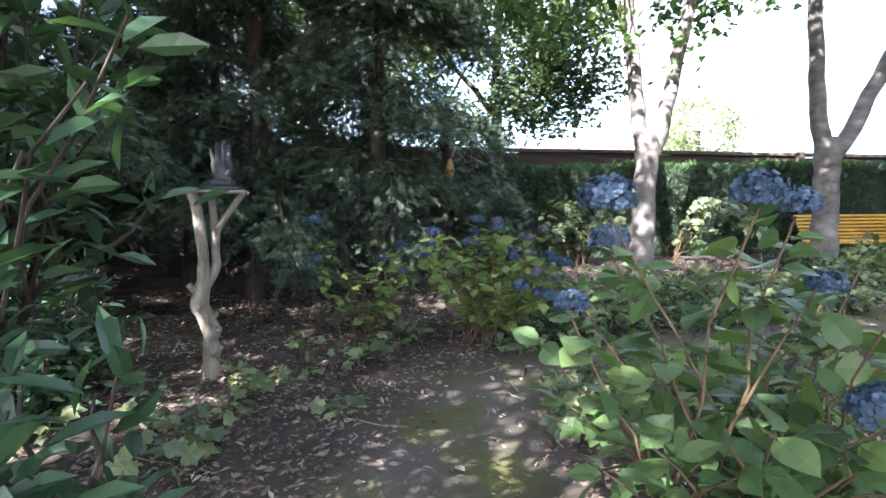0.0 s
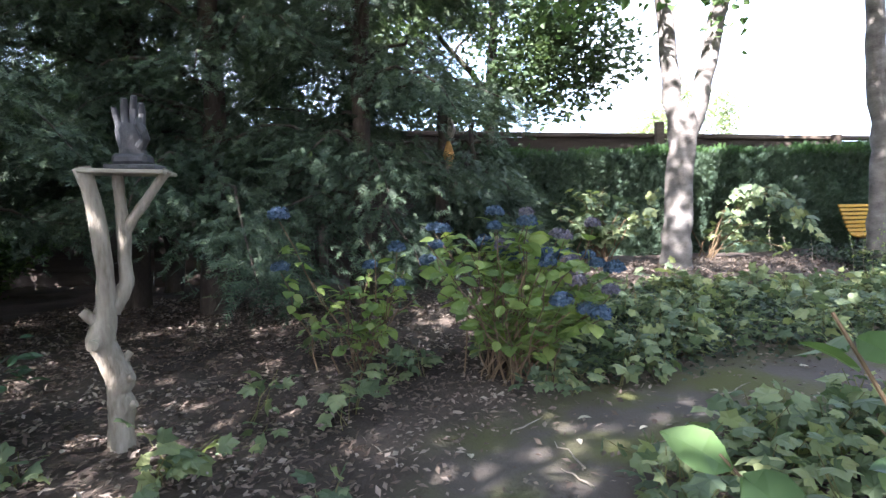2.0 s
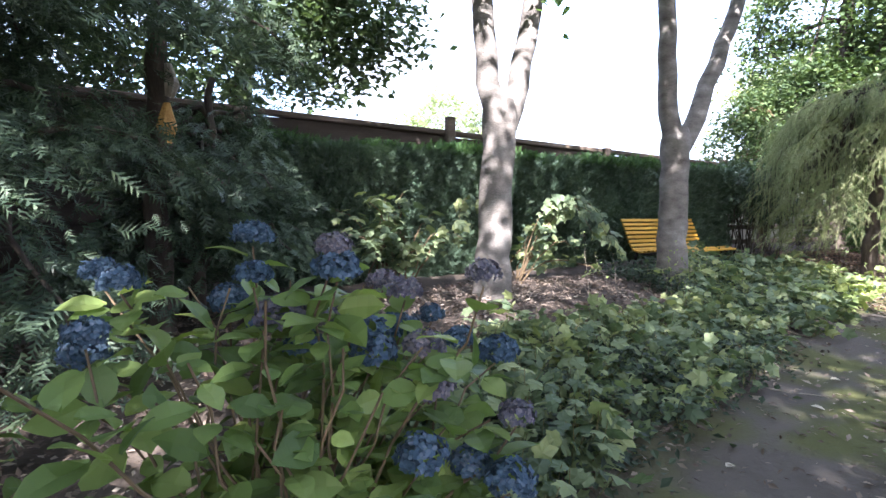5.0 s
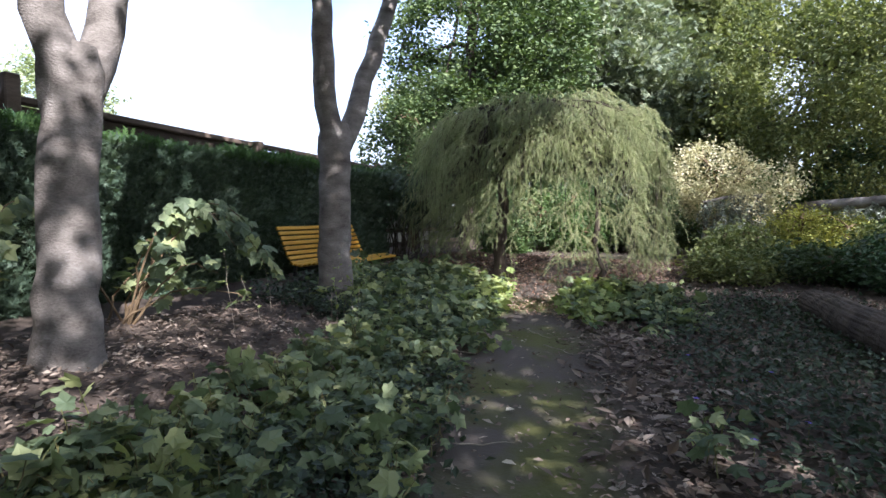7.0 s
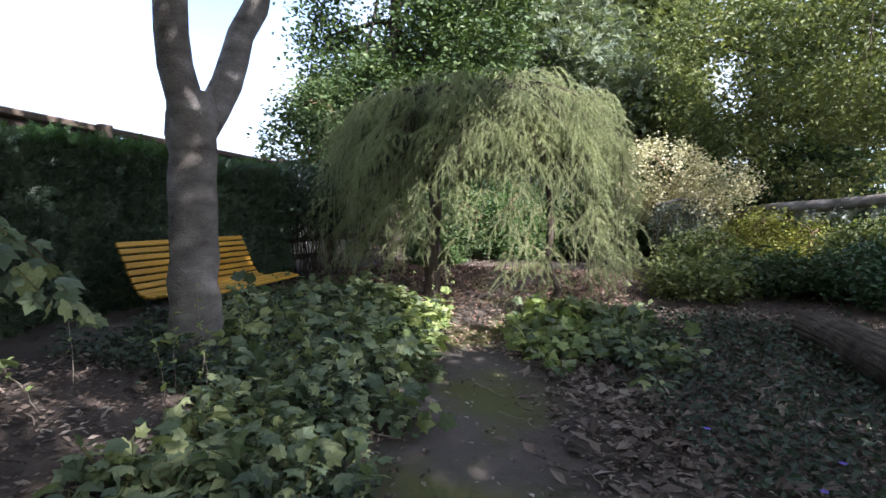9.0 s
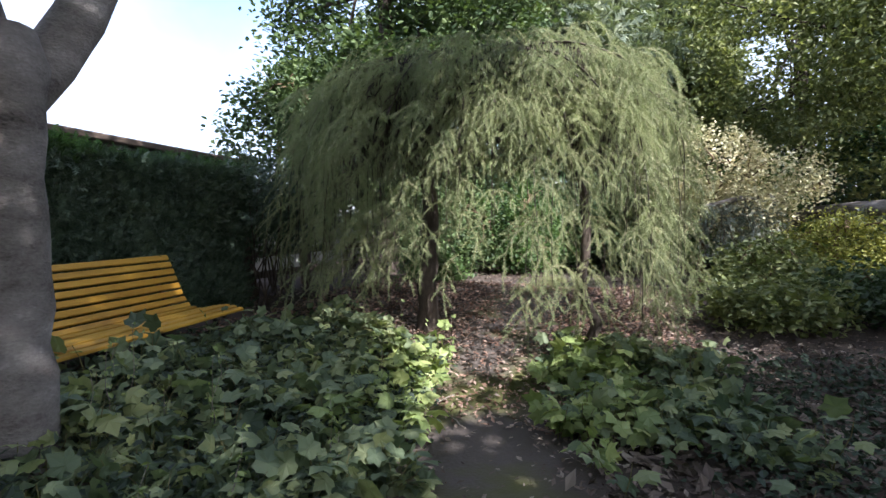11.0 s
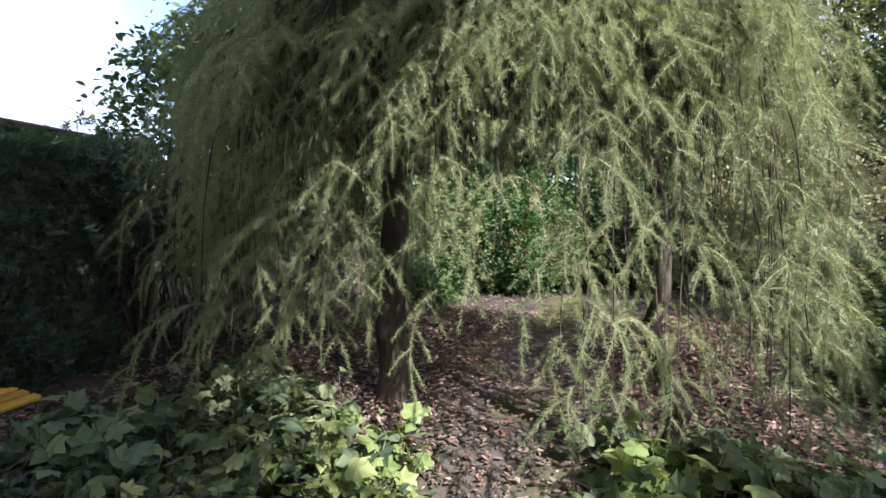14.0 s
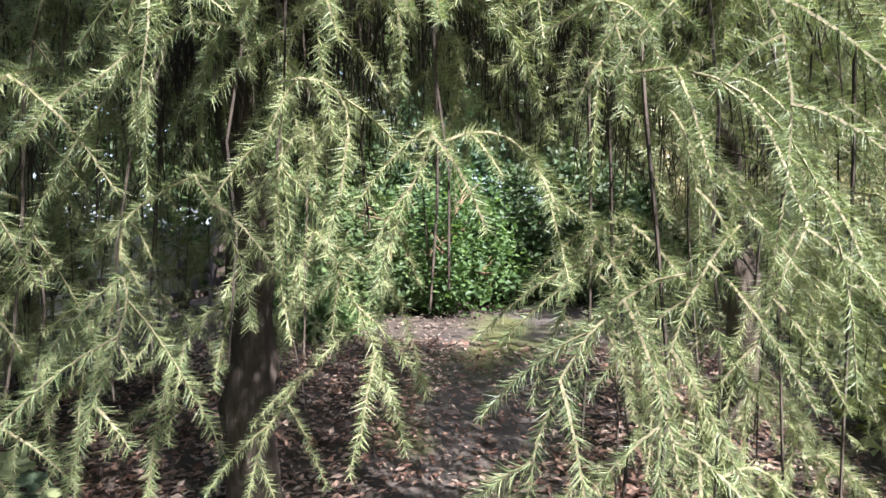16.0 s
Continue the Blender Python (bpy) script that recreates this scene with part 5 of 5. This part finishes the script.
def bed_point(rng):
    """A spot in the overgrown edges of the path, or nothing."""
    x, y = rng.uniform(-2.6, 9.4), rng.uniform(2.6, 8.9)
    d = float(path_distance(np.array([x]), np.array([y]))[0])
    side = 3.9 + 0.33 * x
    if x < 0.6:
        return (x, y, d) if (y < 5.6 and 0.75 < d < 2.6 and rng.random() < 0.06) else None
    north = y > side + 0.55
    if north:
        open_soil = 3.0 < x < 5.2 and 7.35 < y < 8.4
        ok = 0.36 < d < (2.3 if x > 5.6 else 1.75) and not open_soil and rng.random() < 0.15 + (d - 0.36) * 1.3
    elif x < 4.6:
        ok = 0.55 < d < 1.7 and y > 2.9 and rng.random() < (0.7 if x < 2.1 else 0.08)
    else:
        ok = 0.5 < d < 1.9 and rng.random() < (0.75 if x > 7.7 else 0.03)
    return (x, y, d) if ok else None


def maple_plants(count, seed):
    rng = np.random.default_rng(seed)
    pts = []
    while len(pts) < count:
        p = bed_point(rng)
        if p:
            pts.append(p)
    pts.sort(key=lambda p: p[2])
    rs, rl = Geo(), Geo()
    for i, (x, y, d) in enumerate(pts):
        z = float(gz(x, y)) - 0.015
        if i < 260:
            st, lf = Geo(), Geo()
            seedling_geo(rng, st, lf, broad=1.2 if x > 6 else 1.05)
            t = thing("maple_seedling", (x, y, z), "knee-high maple seedling with lobed green leaves beside the path", "plant", "maple seedlings")
            part("stem", st, M_STEM, t)
            # most seedlings towards the larch get the leaf colour with sunlight painted in
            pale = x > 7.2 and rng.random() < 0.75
            part("foliage", lf, M_MAPLE_LIT_PALE if pale else M_MAPLE, t)
            if pale:
                t["label"] = "pale yellow-green maple seedling under the larch"
        else:
            seedling_geo(rng, rs, rl, (x, y, z), broad=1.2 if x > 6 else 1.05)
    tagged(part("seedling_stem_carpet", rs, M_STEM), "thin green stems of the seedling carpet", "ground cover", kind="stuff")
    tagged(part("seedling_leaf_carpet", rl, M_MAPLE), "carpet of lobed green maple leaves beside the path", "ground cover", kind="stuff")


maple_plants(720, 91)


def low_cover(n, boxes, seed):
    """Fine low leaves and violets under the plants."""
    rng = np.random.default_rng(seed)
    g, fl = Geo(), Geo()
    for x0, x1, y0, y1 in boxes:
        x, y = rng.uniform(x0, x1, n), rng.uniform(y0, y1, n)
        keep = path_distance(x, y) > np.where(y < 3.9 + 0.33 * x, 1.35, 0.55) + rng.normal(size=n) * 0.15
        x, y = x[keep], y[keep]
        c = np.stack([x, y, gz(x, y) + rng.uniform(0.0, 1.0, len(x)) ** 2 * 0.2], axis=1)
        scatter(g, DIAMOND, c, frames(rng.normal(size=c.shape) * (1, 1, 0.5), np.array([0, 0, 1.0]) + rng.normal(size=c.shape) * 0.5), rng.uniform(0.03, 0.075, len(x)))
    tagged(part("ivy_carpet", g, M_CARPET), "low dark green leaf carpet on the soil", "ground cover", kind="stuff")
    for x, y in ((4.4, 4.2), (5.0, 4.5), (5.5, 4.2), (4.8, 3.9), (6.2, 4.6), (5.9, 4.0)):
        v = thing("violet_flower", (x, y, float(gz(x, y))), "small violet flower in the leaf carpet", "flower", "violet flowers")
        part("stalk", tube(Geo(), [(0, 0, 0), (0.01, 0, 0.12)], 0.002, 4), M_STEM, v)
        pg = Geo()
        a = np.arange(5) / 5 * 2 * np.pi
        scatter(pg, PETAL, np.tile([0.01, 0, 0.12], (5, 1)), frames(np.stack([np.cos(a), np.sin(a), a * 0 + 0.3], axis=1), np.tile([0, 0, 1.0], (5, 1))), 0.022)
        part("petals", pg, M_VIOLET, v, "violet petals")


low_cover(16000, [(3.6, 9.5, 2.6, 5.6), (0.9, 5.0, 4.9, 6.6), (5.2, 9.0, 6.8, 8.9)], 93)


# ---- small things lying about ----
def fallen_leaf(x, y, size, turn, lift):
    ob = part("fallen_leaf", Geo().add(OVAL[0] * (size, size, size * (1 + lift)), OVAL[1]), M_PALE_LEAF)
    ob.matrix_world = pose(x, y, float(gz(x, y)) - 0.012, 0, 4, turn)
    tagged(ob, "pale bleached leaf lying on the path", "leaf", "fallen leaves")


for i, (x, y) in enumerate(((0.01, 3.99), (-0.4, 3.96), (-0.62, 3.33), (3.85, 5.45), (2.6, 5.2), (0.35, 3.3), (0.1, 2.6), (1.0, 4.15), (0.6, 4.1), (4.6, 5.7), (5.3, 5.5), (1.7, 4.7), (0.75, 4.35), (6.4, 6.2))):
    fallen_leaf(x, y, 0.07 + 0.025 * math.sin(i * 2.3), i * 67, 0.2)
r_t = np.random.default_rng(96)
for i in range(26):
    x, y = (r_t.uniform(-1.5, 2.2), r_t.uniform(2.4, 4.6)) if i < 14 else (r_t.uniform(2.5, 8.5), r_t.uniform(4.2, 7.0))
    a, ln = r_t.uniform(0, 6.28), r_t.uniform(0.15, 0.5)
    ends = [(x, y), (x + math.cos(a) * ln, y + math.sin(a) * ln)]
    p = bent((*ends[0], 0), (*ends[1], 0), 6, 0, 0.012, r_t)
    p[:, 2] = gz(p[:, 0], p[:, 1]) + 0.004
    p -= (x, y, 0)
    ob = part("fallen_twig", tube(Geo(), p, np.linspace(0.006, 0.002, 6), 5, rng=r_t), M_WEATHERED)
    ob.location = (x, y, 0)
    tagged(ob, "thin dry grey twig lying on the ground", "twig", "fallen twigs")
for i in range(30):
    x, y = r_t.uniform(4.0, 9.3), r_t.uniform(6.9, 8.4)
    z = float(gz(x, y))
    t = thing("dry_stalk", (x, y, z - 0.01), "thin dry stalk rising from the seedling bed", "plant", "dry stalks")
    tip = (r_t.normal() * 0.1, r_t.normal() * 0.1, r_t.uniform(0.35, 0.65))
    p = bent((0, 0, 0), tip, 6, 0, 0.015, r_t)
    part("stalk", tube(Geo(), p, np.linspace(0.003, 0.0012, 6), 4, cap=False, rng=r_t), M_WEATHERED, t)
    g = Geo()
    q = p[-4:].repeat(3, axis=0) + r_t.normal(size=(12, 3)) * 0.012
    scatter(g, OVAL, q, frames(r_t.normal(size=(12, 3)), np.tile([0, 0, 1.0], (12, 1)) + r_t.normal(size=(12, 3)) * 0.5), r_t.uniform(0.02, 0.045, 12))
    tagged(part("withered_leaf_spray", g, M_MAPLE_LIT_PALE, t), kind="stuff")
